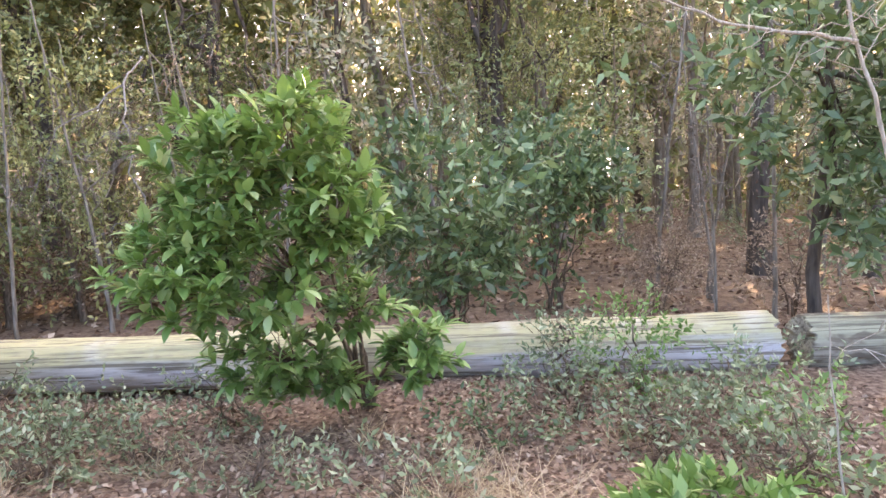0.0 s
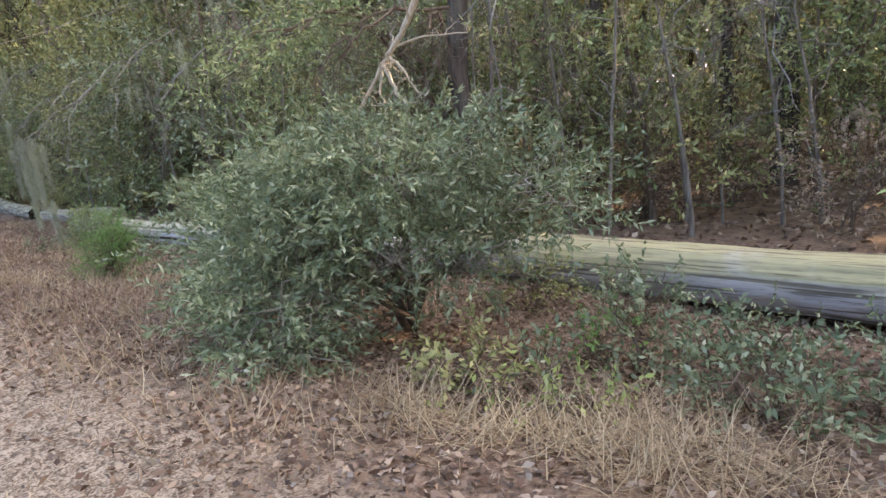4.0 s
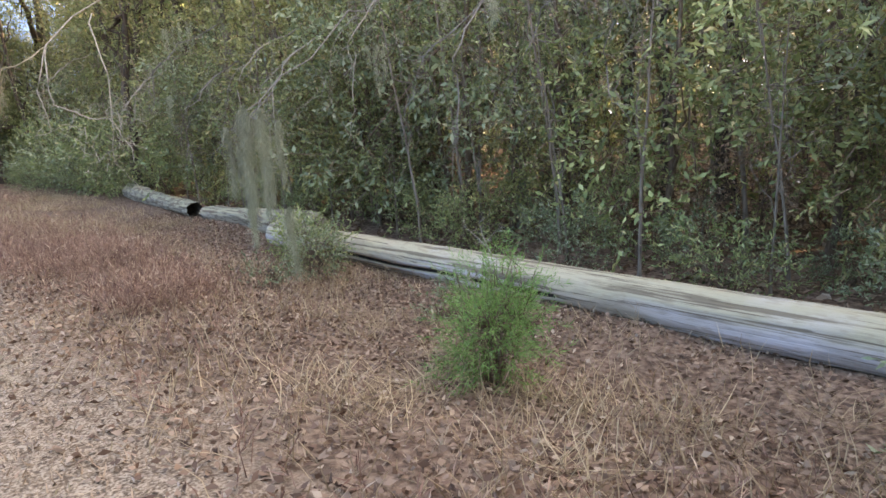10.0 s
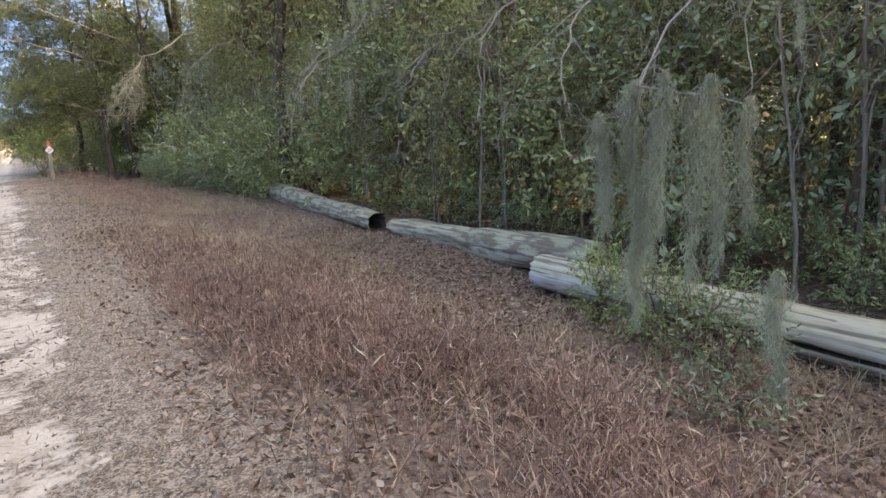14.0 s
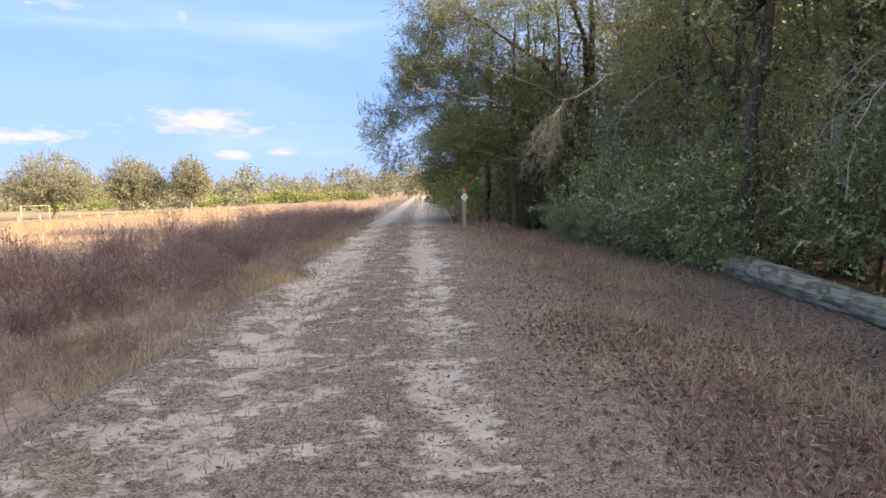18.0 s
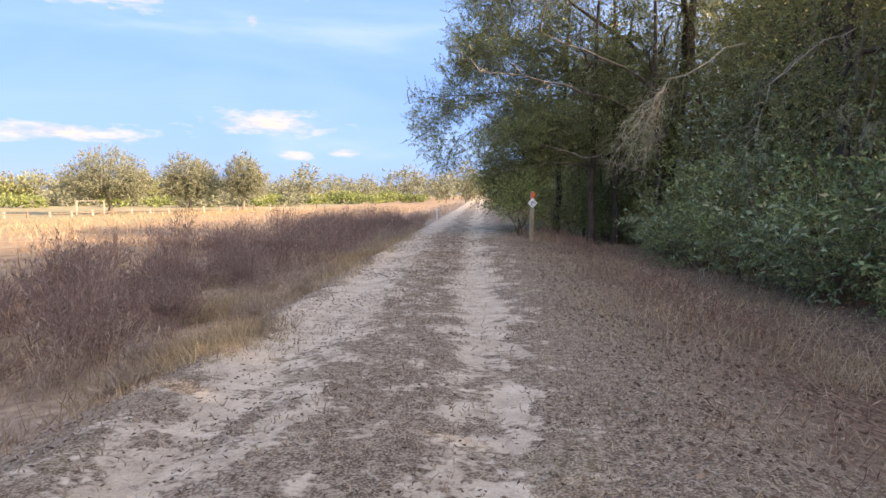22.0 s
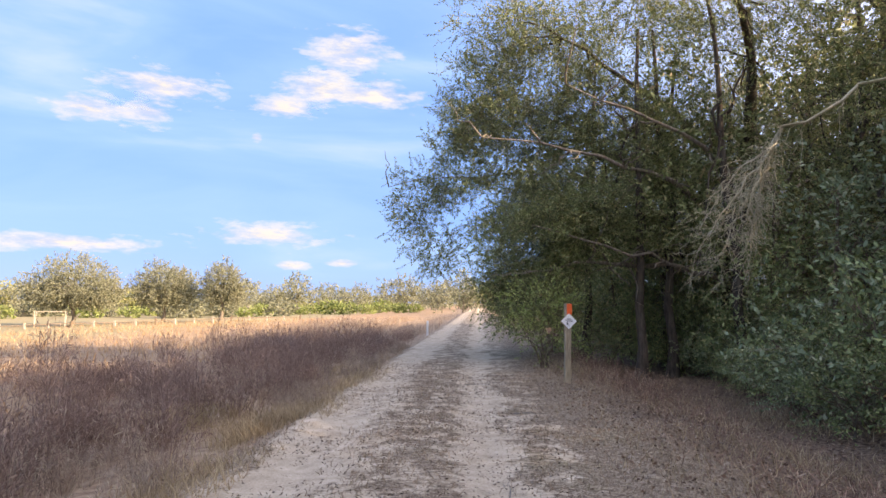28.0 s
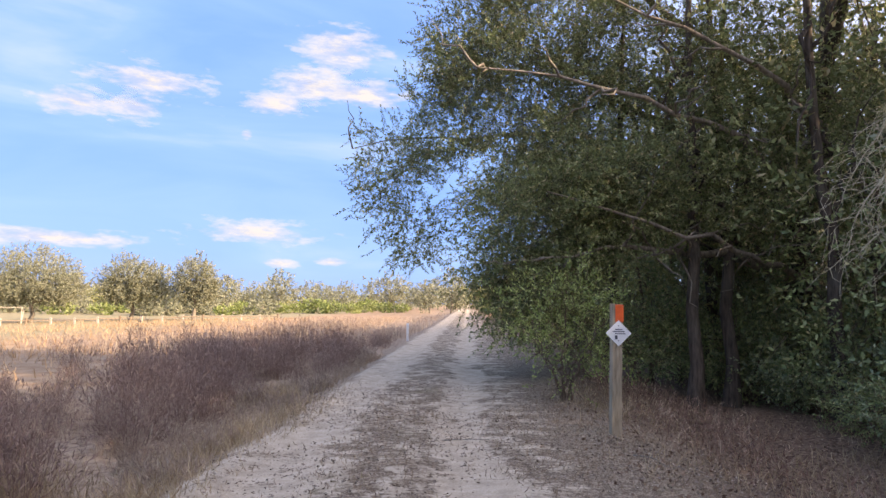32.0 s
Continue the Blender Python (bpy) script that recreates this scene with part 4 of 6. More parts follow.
def deep_wood():
    """The inside of the wood, too far in to tell tree from tree: trunks and leaves in depth."""
    rng = np.random.default_rng(77)
    # loose leaves without trees, added high up to keep sun off the trail
    x, y, z = rng.uniform(13, 27, 36000), rng.uniform(-6, 62, 36000), rng.uniform(5.5, 13.5, 36000)
    y[:8000] = rng.uniform(3, 15, 8000)
    keep = lattice(y * 0.4, z * 0.5 + x * 0.2, 79) > -0.6 + 0.5 * np.clip(-y / 6, 0, 1)
    p = np.stack([x, y, z], 1)[keep]
    tagged(new("wood_canopy", mesh_of("wood_canopy", *blades(rng, p, rng.normal(0, 1, p.shape), rng.uniform(0.3, 0.6, len(p)), 0.3), OAK)), "loose leaf mass added high in the wood to shade the trail", "woods", "", "stuff")
    for name, mat, n in (("wood_foliage", DEEPLEAF, 56000), ("wood_thicket", OAK, 26000)):
        x, y = rng.uniform(25, 62, n), rng.uniform(-60, 100, n)
        z = -0.5 + 13 * rng.random(n) ** (0.95 if mat is DEEPLEAF else 1.5)
        keep = lattice(y * 0.25 + x * 0.1, z * 0.35, 78) > -0.35
        p = np.stack([x, y, z], 1)[keep]
        tagged(new(name, mesh_of(name, *blades(rng, p, rng.normal(0, 1, p.shape), rng.uniform(0.35, 0.8, len(p)), 0.38), mat)), "massed leaves deep inside the wood", "woods", "", "stuff")
    p = np.stack([rng.uniform(56, 75, 30000), rng.uniform(-110, 150, 30000), -1 + 17 * rng.random(30000) ** 1.1], 1)
    p[:, 2] *= np.interp(p[:, 1], (-2, 8), (1.6, 1.0))
    tagged(new("wood_backdrop", mesh_of("wood_backdrop", *blades(rng, p, rng.normal(0, 1, p.shape), 1.7, 0.9), DEEPLEAF)), "far leafy depth of the wood", "woods", "", "stuff")
    x, y = rng.uniform(26, 60, 420), rng.uniform(-55, 95, 420)
    pieces = []
    for a, b in zip(x, y):
        top = rng.uniform(7, 15)
        pieces.append(tube(np.array([(a, b, -0.8), (a + rng.normal(0, 0.2), b + rng.normal(0, 0.2), top * 0.5), (a + rng.normal(0, 0.5), b + rng.normal(0, 0.5), top)]), np.array([1.2, 0.9, 0.4]) * rng.uniform(0.06, 0.2), 6))
    tagged(new("wood_trunks", mesh_of("wood_trunks", *joined(pieces), PALEBARK, True)), "crowded bare trunks deep inside the wood", "woods", "", "stuff")


deep_wood()


# ---- the fallen logs ----
def fallen_log(label, ends, girth, mat, hollow_near=False, split=None, seed=0, worn=1.0):
    """A log laid along the foot of the bank; ends: (x, y) of both; girth: the radius at both."""
    rng = np.random.default_rng(seed)
    (x0, y0), (x1, y1) = ends
    n, sides = max(12, int(abs(y1 - y0) * 9)), 64
    t = np.linspace(0, 1, n)
    px, py = x0 + (x1 - x0) * t, y0 + (y1 - y0) * t
    r = girth[0] + (girth[1] - girth[0]) * t
    base = np.median(height(px, py)) + r * 0.86
    w = np.arange(sides) * 2 * np.pi / sides
    T, A = np.meshgrid(t * abs(y1 - y0), w, indexing="ij")
    wave = 1 + 0.05 * worn * lattice(T * 0.9, np.cos(A) * 1.6 + 3, seed) + 0.06 * (worn - 1) * lattice(T * 2.2, np.sin(A) * 2.5, seed + 8) + 0.03 * worn * lattice(T * 1.6, A * 5, seed + 1) + 0.02 * lattice(T * 7, A * 12, seed + 2)
    groove = np.clip(0.3 - np.abs(lattice(T * 0.45 + 7, A * 5.5, seed + 5)), 0, 1) / 0.3
    wave -= 0.045 * groove**2 * (1 - np.abs(A - np.pi) / (np.pi * 1.2))
    if split:
        lo, hi, ang = split
        yy = py[:, None] + 0 * A
        near = np.exp(-(((A - ang - 0.06 * np.sin(yy * 3)) / 0.09) ** 2))
        wave -= 0.55 * near * np.clip((yy - lo) * 4, 0, 1) * np.clip((hi - yy) * 4, 0, 1)
    R = r[:, None] * wave
    v = np.stack([px[:, None] + R * np.cos(A), py[:, None] + 0 * R, base[:, None] + R * np.sin(A)], -1)
    jag = rng.normal(0, 0.02, sides)
    v[0, :, 1] -= jag
    v[-1, :, 1] += jag
    i, j = np.meshgrid(np.arange(n - 1), np.arange(sides), indexing="ij")
    f = np.stack([i * sides + j, i * sides + (j + 1) % sides, (i + 1) * sides + (j + 1) % sides, (i + 1) * sides + j], -1).reshape(-1, 4)
    root = new("log", mesh_of("log", v.reshape(-1, 3), f, mat, True))
    tagged(root, label, "log", "fallen logs")
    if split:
        # dark strip set into the groove, paints the shade inside the split
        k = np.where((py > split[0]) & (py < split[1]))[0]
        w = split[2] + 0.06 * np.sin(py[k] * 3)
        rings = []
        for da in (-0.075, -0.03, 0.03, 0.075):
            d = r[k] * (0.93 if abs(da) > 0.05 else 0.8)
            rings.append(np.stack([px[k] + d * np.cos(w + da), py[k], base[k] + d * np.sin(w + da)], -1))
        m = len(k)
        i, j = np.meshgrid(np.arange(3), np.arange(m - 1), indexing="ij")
        child("split", mesh_of("split", np.concatenate(rings), np.stack([i * m + j, (i + 1) * m + j, (i + 1) * m + j + 1, i * m + j + 1], -1).reshape(-1, 4), NEARBLACK, True), root, "dark strip standing in for shade inside the split")
    for ring, sign, hollow in ((v[0], -1, hollow_near), (v[-1], 1, False)):
        c = ring.mean(0)
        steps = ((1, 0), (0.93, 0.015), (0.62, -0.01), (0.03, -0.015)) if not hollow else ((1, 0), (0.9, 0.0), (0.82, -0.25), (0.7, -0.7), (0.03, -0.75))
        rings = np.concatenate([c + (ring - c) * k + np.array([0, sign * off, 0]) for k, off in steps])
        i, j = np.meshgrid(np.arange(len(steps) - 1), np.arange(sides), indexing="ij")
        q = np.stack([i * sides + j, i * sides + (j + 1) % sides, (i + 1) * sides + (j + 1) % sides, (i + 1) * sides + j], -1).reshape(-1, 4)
        child("log_end", mesh_of("log_end", rings, q, NEARBLACK if hollow else mat, True), root, "near-black hollow end" if hollow else "sawn end")
    return root


fallen_log("long bleached debarked log with green algae, lying along the trail bank", ((6.2, -5.6), (6.25, 5.5)), (0.31, 0.29), LOG, seed=1)
fallen_log("dark weathered log lying end to end with the bleached one", ((6.1, -13.0), (6.2, -5.95)), (0.25, 0.28), OLDLOG, seed=2)
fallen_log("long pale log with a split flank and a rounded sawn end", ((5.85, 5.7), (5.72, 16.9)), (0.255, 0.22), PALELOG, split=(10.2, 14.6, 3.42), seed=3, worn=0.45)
fallen_log("shorter rotten grey-brown log behind the pale log's end", ((6.45, 16.6), (6.35, 21.9)), (0.27, 0.17), OLDLOG, seed=4, worn=3.0)
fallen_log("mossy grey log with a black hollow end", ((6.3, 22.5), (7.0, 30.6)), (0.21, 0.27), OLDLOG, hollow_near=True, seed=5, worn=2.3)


# ---- the broad-leaved bush by the long log ----
def leaf_mesh(name, long, wide, mat):
    """One broad leaf: folded along the midrib, arched, pointed."""
    t = np.array([0, 0.22, 0.5, 0.78, 1.0])
    half = np.array([0.04, 0.8, 1.0, 0.62, 0.02]) * wide / 2
    z = -0.12 * long * t**2 + 0.03 * long * np.sin(t * 3)
    mid = np.stack([t * long, 0 * t, z], 1)
    v = np.concatenate([mid, mid + np.stack([0 * t, half, half * 0.35], 1), mid + np.stack([0 * t, -half, half * 0.35], 1)])
    f = [(i, i + 1, i + 6, i + 5) for i in range(4)] + [(i, i + 10, i + 11, i + 1) for i in range(4)]
    return mesh_of(name, v, np.array(f), mat, True)


def whorls(rng, tips, ways, per, long, wide):
    """Poses of leaves that stand in rosettes at the twig ends."""
    out = []
    for p, w in zip(tips, unit(ways)):
        a = Vector(w).orthogonal().normalized()
        b = Vector(w).cross(a)
        for k in range(per):
            g = k * 2.4 + rng.uniform(-0.3, 0.3)
            back = rng.uniform(0, 0.16)
            d = (a * math.cos(g) + b * math.sin(g)) * rng.uniform(0.5, 1.1) + Vector(w) * rng.uniform(0.45, 1.0)
            q = d.to_track_quat("X", "Z")
            s = rng.uniform(0.65, 1.15)
            out.append(Matrix.LocRotScale(Vector(p) - Vector(w) * back, q, (s, s, s)))
    return out


def laurel_bush():
    rng = np.random.default_rng(8)
    root = thing("laurel_bush", (5.35, -1.4, gz(5.35, -1.4)), "glossy broad-leaved green bush in front of the bleached log", "bush")
    blobs = (((-1.15, 0.85, 2.2), (0.5, 0.5, 0.6), 110), ((-1.05, 0.3, 2.5), (0.45, 0.4, 0.45), 70), ((-1.2, 1.15, 1.55), (0.5, 0.5, 0.4), 80), ((-1.0, 0.02, 1.95), (0.5, 0.42, 0.48), 75), ((-1.0, 0.5, 1.6), (0.55, 0.65, 0.5), 100), ((-1.0, -0.6, 0.85), (0.32, 0.3, 0.34), 30), ((-0.7, 0.6, 0.8), (0.5, 0.55, 0.35), 50), ((-0.6, -0.05, 1.15), (0.3, 0.35, 0.3), 20), ((-0.4, 0.35, 0.4), (0.35, 0.6, 0.22), 34))
    tips, ways = [], []
    for i, (c, r, n) in enumerate(blobs):
        p, d = lumps(rng, n, r, 0.45, 120 + i)
        tips.append(p + np.asarray(c))
        ways.append(d * (1, 1, 0.6) + rng.normal(0, 0.4, d.shape) + (-0.2, 0, 0.85))
        pts = crooked(rng, bezier((0, 0, -0.15), (0, 0, 0.4), np.asarray(c) * (0.5, 0.5, 0.7), c, 8), 0.03)
        pieces = [tube(pts, np.linspace(0.028, 0.008, 8), 6)]
        for q in p[:: max(1, n // 16)]:
            pieces.append(tube(crooked(rng, np.linspace(pts[-2], q + np.asarray(c), 4), 0.03), np.linspace(0.008, 0.003, 4), 4))
        child("stem", mesh_of("stem", *joined(pieces), STEM, True), root)
    poses = whorls(rng, np.concatenate(tips), np.concatenate(ways), 9, 0.13, 0.05)
    rng.shuffle(poses)
    one = leaf_mesh("leaf", 0.165, 0.07, LAUREL)
    for m in poses[:300]:
        child("leaf", one, root).matrix_basis = m
    v0 = np.empty(len(one.vertices) * 3, np.float32)
    one.vertices.foreach_get("co", v0)
    v0 = np.c_[v0.reshape(-1, 3), np.ones(len(one.vertices))]
    f0 = np.array([p.vertices[:] for p in one.polygons])
    rest = joined([((v0 @ np.array(m).T)[:, :3], f0) for m in poses[300:]])
    tagged(child("foliage", mesh_of("foliage", *rest, LAUREL, True), root), kind="stuff")


laurel_bush()
place(shrub(51, "evergreen_shrub", "darker broad-leaved shrub behind the log", (0.7, 0.9, 1.15), 330, GLOSSY, "", 8, (0.17, 0.07), 0.3, 7, 0.4, 0.35), 7.2, -2.2)
place(shrub(52, "evergreen_shrub", "dark green shrub standing back among the trunks", (0.65, 0.8, 1.15), 300, GLOSSY, "", 8, (0.17, 0.068), 0.3, 7, 0.35, 0.75), 9.4, -3.85)
place(tree(53, "laurel_tree", "broad-leaved evergreen tree hanging over the log's end", 4.2, 0.09, [((-0.6, 0.3, 2.9), (0.9, 1.0, 0.7), 130), ((-0.4, -0.6, 2.2), (0.8, 0.9, 0.8), 130), ((-0.9, 0.6, 3.5), (0.8, 0.9, 0.5), 90), ((-0.5, -0.3, 1.5), (0.5, 0.6, 0.4), 40), ((-1.3, -0.9, 2.4), (0.7, 0.7, 0.9), 120)], GLOSSY, BARK, "trees of the wood", 6, 0.3, 8, (0.18, 0.07), 0.3), 7.1, -6.6)
for i, (x, y, r, h, n, leaf) in enumerate(((5.2, -3.9, 0.45, 0.45, 110, LAUREL), (4.7, -3.2, 0.75, 0.26, 110, MYRTLE), (4.0, -4.4, 0.7, 0.26, 90, MYRTLE), (3.6, 0.7, 0.5, 0.2, 50, MYRTLE), (4.5, 1.2, 0.5, 0.22, 50, MYRTLE), (5.3, 2.2, 0.5, 0.3, 90, MYRTLE), (5.1, -0.2, 0.5, 0.25, 80, MYRTLE), (3.0, -1.9, 0.5, 0.16, 60, MYRTLE), (3.2, 1.9, 0.4, 0.14, 26, MYRTLE), (5.3, 3.4, 0.5, 0.3, 90, OLIVE), (4.1, 2.0, 0.4, 0.2, 30, FUZZ), (2.9, 2.3, 0.35, 0.2, 50, OLIVE), (4.05, 1.6, 0.4, 0.36, 56, MYRTLE), (2.75, 1.85, 0.3, 0.08, 16, LIME), (2.95, 1.5, 0.3, 0.08, 16, LIME), (3.95, 0.75, 0.6, 0.22, 60, MYRTLE), (5.45, -3.3, 0.4, 0.42, 80, MYRTLE), (3.4, -4.5, 0.5, 0.3, 60, LAUREL), (4.3, -2.6, 0.5, 0.16, 40, GLOSSY), (4.1, -3.9, 0.6, 0.26, 80, MYRTLE), (4.7, -4.7, 0.6, 0.3, 80, MYRTLE), (3.0, -4.2, 0.4, 0.22, 56, MYRTLE), (4.2, 0.2, 0.5, 0.2, 50, MYRTLE), (3.4, -0.9, 0.4, 0.12, 26, MYRTLE), (4.9, 1.0, 0.5, 0.2, 50, MYRTLE))):
    place(shrub(60 + i, "green_sprout", "small green seedlings among the fallen leaves before the log", (r, r, h), n, leaf, "seedlings", 7, (0.065, 0.028), 0.2, 4), x, y)
place(shrub(75, "young_sapling", "pale green young broad-leaved sapling at the trail's edge", (0.42, 0.42, 0.1), 80, LAUREL, "", 9, (0.115, 0.05), 0.13, 7), 2.5, -3.5)


def dead_branch(seed, name, label, lines, mat, twigs=6, twig=0.35, mood=(0, 0, 0), sides=6):
    """Bare wood: main runs of (points, thickness) with crooked side twigs."""
    rng = np.random.default_rng(seed)
    root = thing(name, lines[0][0][0], label, "branch")
    o = np.asarray(lines[0][0][0])
    for pts, thick in lines:
        p = np.asarray(pts, float) - o
        k = np.linspace(0, len(p) - 1, len(p) * 4 - 3)
        p = np.stack([np.interp(k, np.arange(len(p)), p[:, a]) for a in range(3)], 1)
        gap = np.linalg.norm(np.diff(p, axis=0), axis=1)
        p[1:-1] += rng.normal(0, 1, p[1:-1].shape) * np.maximum(min(0.012, thick * 0.45), 0.11 * gap[1:] * (gap[1:] > 0.14))[:, None]
        pieces = [tube(p, np.linspace(thick, thick * 0.35, len(p)), sides)]
        for i in range(twigs):
            q = p[rng.integers(1, len(p))]
            e = q + (unit(rng.normal(0, 1, 3)) + np.asarray(mood)) * twig * rng.uniform(0.5, 1.4)
            line = crooked(rng, np.linspace(q, e, 6), 0.07 * twig)
            pieces.append(tube(line, np.linspace(thick * 0.3, 0.002, 6), 4))
            for s in range(2):
                q2 = line[rng.integers(2, 6)]
                pieces.append(tube(crooked(rng, np.linspace(q2, q2 + (unit(rng.normal(0, 1, 3)) + np.asarray(mood)) * twig * 0.5, 4), 0.04 * twig), np.linspace(min(0.004, thick * 0.3), 0.0012, 4), 3))
        child("bough", mesh_of("bough", *joined(pieces), mat, True), root)
    return root


BAREWOOD = bark_material("bare_wood", (0.4, 0.31, 0.21), (0.62, 0.52, 0.38), 20)
SPRAYTWIG = bark_material("brown_twig", (0.42, 0.36, 0.22), (0.68, 0.6, 0.42), 20)
dead_branch(1, "dead_branch", "pale barkless forked branch hanging over the bush", [(((5.0, 4.1, 2.9), (4.9, 4.38, 2.47), (4.9, 4.6, 2.24), (4.9, 4.83, 2.09), (4.85, 5.0, 1.84), (4.8, 5.26, 1.5)), 0.04), (((4.9, 4.83, 2.09), (4.85, 4.62, 1.82), (4.8, 4.38, 1.59)), 0.03), (((4.9, 4.72, 2.16), (4.9, 4.5, 2.0), (4.9, 4.34, 1.75)), 0.02), (((4.9, 4.83, 2.05), (4.85, 4.85, 1.8), (4.85, 4.8, 1.62)), 0.018), (((4.9, 4.6, 2.24), (5.0, 4.3, 2.3), (5.2, 3.86, 2.28)), 0.016)], BAREWOOD, 7, 0.22)
dead_branch(7, "dead_branch", "brown dead limb with drooping bare twigs above the bush", [(((7.4, 5.9, 3.0), (6.2, 5.8, 2.9), (5.4, 5.6, 2.6), (5.2, 5.8, 2.3)), 0.03), (((6.2, 5.8, 2.9), (5.5, 6.3, 2.5), (5.2, 6.4, 2.0)), 0.018), (((7.3, 5.9, 2.8), (6.0, 5.0, 2.7), (5.2, 4.4, 2.4)), 0.02)], STEM, 30, 0.5, (0, 0, -0.5))
dead_branch(2, "dead_branch", "thin pale sapling stalk leaning at the trail's edge", [(((2.4, -4.3, -0.2), (2.4, -4.3, 0.9), (2.4, -4.21, 1.61), (2.4, -4.07, 2.07), (2.4, -4.0, 2.3), (2.4, -3.9, 2.7)), 0.014), (((2.4, -4.07, 2.07), (2.4, -3.86, 2.11), (2.4, -3.54, 2.16), (2.4, -3.25, 2.27), (2.45, -3.0, 2.4)), 0.01), (((2.4, -4.09, -0.2), (2.4, -4.07, 0.0), (2.4, -4.0, 0.5), (2.4, -3.97, 0.96)), 0.008)], TWIG, 6, 0.35)
dead_branch(3, "dead_branch", "bare whitish branch hanging over the trail's edge", [(((7.2, 13.6, 4.6), (4.4, 12.8, 3.7), (2.4, 11.9, 2.9), (1.35, 11.15, 2.15), (1.29, 10.97, 1.84), (1.31, 10.96, 1.75), (1.39, 10.9, 1.71), (1.47, 10.83, 1.65), (1.56, 10.74, 1.65), (1.58, 10.72, 1.62), (1.62, 10.67, 1.51), (1.65, 10.63, 1.44), (1.65, 10.64, 1.35)), 0.0062), (((1.7, 11.3, 2.4), (1.6, 10.75, 1.95), (1.58, 10.72, 1.68), (1.58, 10.73, 1.58), (1.56, 10.75, 1.44), (1.56, 10.74, 1.36)), 0.005), (((1.58, 10.72, 1.68), (1.61, 10.69, 1.68), (1.62, 10.68, 1.54)), 0.004), (((1.35, 11.15, 2.15), (1.23, 11.01, 1.84), (1.26, 11.0, 1.7), (1.27, 10.99, 1.58)), 0.005), (((1.4, 10.9, 1.69), (1.38, 10.91, 1.62), (1.33, 10.95, 1.54)), 0.0035), (((1.56, 10.75, 1.44), (1.54, 10.77, 1.43), (1.48, 10.82, 1.37)), 0.003), (((1.44, 10.86, 1.6), (1.44, 10.86, 1.54), (1.41, 10.89, 1.39)), 0.003)], TWIG, 4, 0.16, (0, 0, -0.25))
dead_branch(5, "dead_branch", "small bare white twig standing at the pale log", [(((5.85, 11.45, -0.12), (5.75, 11.45, 0.05), (5.7, 11.5, 0.3)), 0.01), (((5.75, 11.45, 0.05), (5.7, 11.2, 0.25)), 0.007), (((5.75, 11.45, 0.02), (5.7, 11.75, 0.22)), 0.007)], TWIG, 4, 0.2)
dead_branch(6, "dead_branch", "thin mossy bough hanging from the wood's edge", [(((7.4, 15.2, 3.9), (5.4, 14.6, 2.6), (4.0, 14.0, 1.75), (3.95, 13.2, 1.6)), 0.014), (((4.6, 14.3, 2.05), (3.9, 14.2, 1.45)), 0.008)], GREYTWIG, 8, 0.4, (0, 0, -0.3))
dead_branch(4, "dead_branch", "dead grey bough with a hanging spray of fine twigs", [(((7.6, 41.0, 6.0), (5.16, 40.2, 4.8), (4.78, 40.2, 4.1), (4.5, 40.2, 3.2)), 0.035), (((5.16, 40.2, 4.8), (4.6, 40.4, 3.6), (4.1, 40.6, 2.4)), 0.02), (((4.9, 40.2, 4.3), (4.2, 40.1, 3.4), (3.6, 40.2, 2.5)), 0.018), (((5.0, 40.2, 4.4), (4.8, 40.5, 3.4), (4.6, 40.5, 2.2)), 0.016), (((5.3, 40.4, 4.9), (5.0, 40.7, 3.9), (4.9, 40.8, 2.9)), 0.016), (((5.1, 40.2, 4.6), (4.4, 40.5, 4.0), (3.8, 40.6, 3.0)), 0.014)], SPRAYTWIG, 46, 0.5, (-0.25, 0, -0.7))
for i, (x, y, z) in enumerate(((7.0, 10.5, 3.4), (6.9, 19.0, 3.3), (6.6, 23.0, 3.8), (7.2, 26.5, 3.6), (7.6, 7.0, 3.3), (6.4, 35.0, 4.4), (8.0, 2.0, 3.0), (6.6, 17.0, 3.0), (6.4, 20.5, 2.8), (7.0, 15.0, 3.6), (6.8, 12.5, 3.0), (6.2, 24.6, 3.0), (7.4, 5.0, 3.2))):
    dead_branch(20 + i, "dead_branch", "bare drooping twigs at the wood's edge", [(((x + 1.2, y + 0.3, z + 0.6), (x, y, z), (x - 0.8, y - 0.4, z - 0.7), (x - 1.1, y - 0.7, z - 1.7)), 0.018), (((x, y, z), (x - 0.5, y + 0.6, z - 0.6), (x - 0.6, y + 1.0, z - 1.5)), 0.012)], TWIG if i % 2 else GREYTWIG, 14, 0.6, (0, 0, -0.4))


rng = np.random.default_rng(61)
for i in range(16):
    x, y = (float(rng.uniform(-2.4, 1.6)), float(rng.uniform(20, 41))) if i % 2 else (float(rng.uniform(1.2, 4.6)), float(rng.uniform(-4, 34)))
    a, z = rng.uniform(0, 6.28), gz(x, y) + 0.012
    long = rng.uniform(0.2, 0.55)
    ex, ey = x + long * math.cos(a), y + long * math.sin(a)
    dead_branch(70 + i, "fallen_twig", "short dry fallen twig lying on the ground", [(((x, y, z), ((x + ex) / 2, (y + ey) / 2, z + 0.02), (ex, ey, gz(ex, ey) + 0.02)), 0.007)], GREYTWIG, 3, 0.14, (0, 0, 0.1), 5)


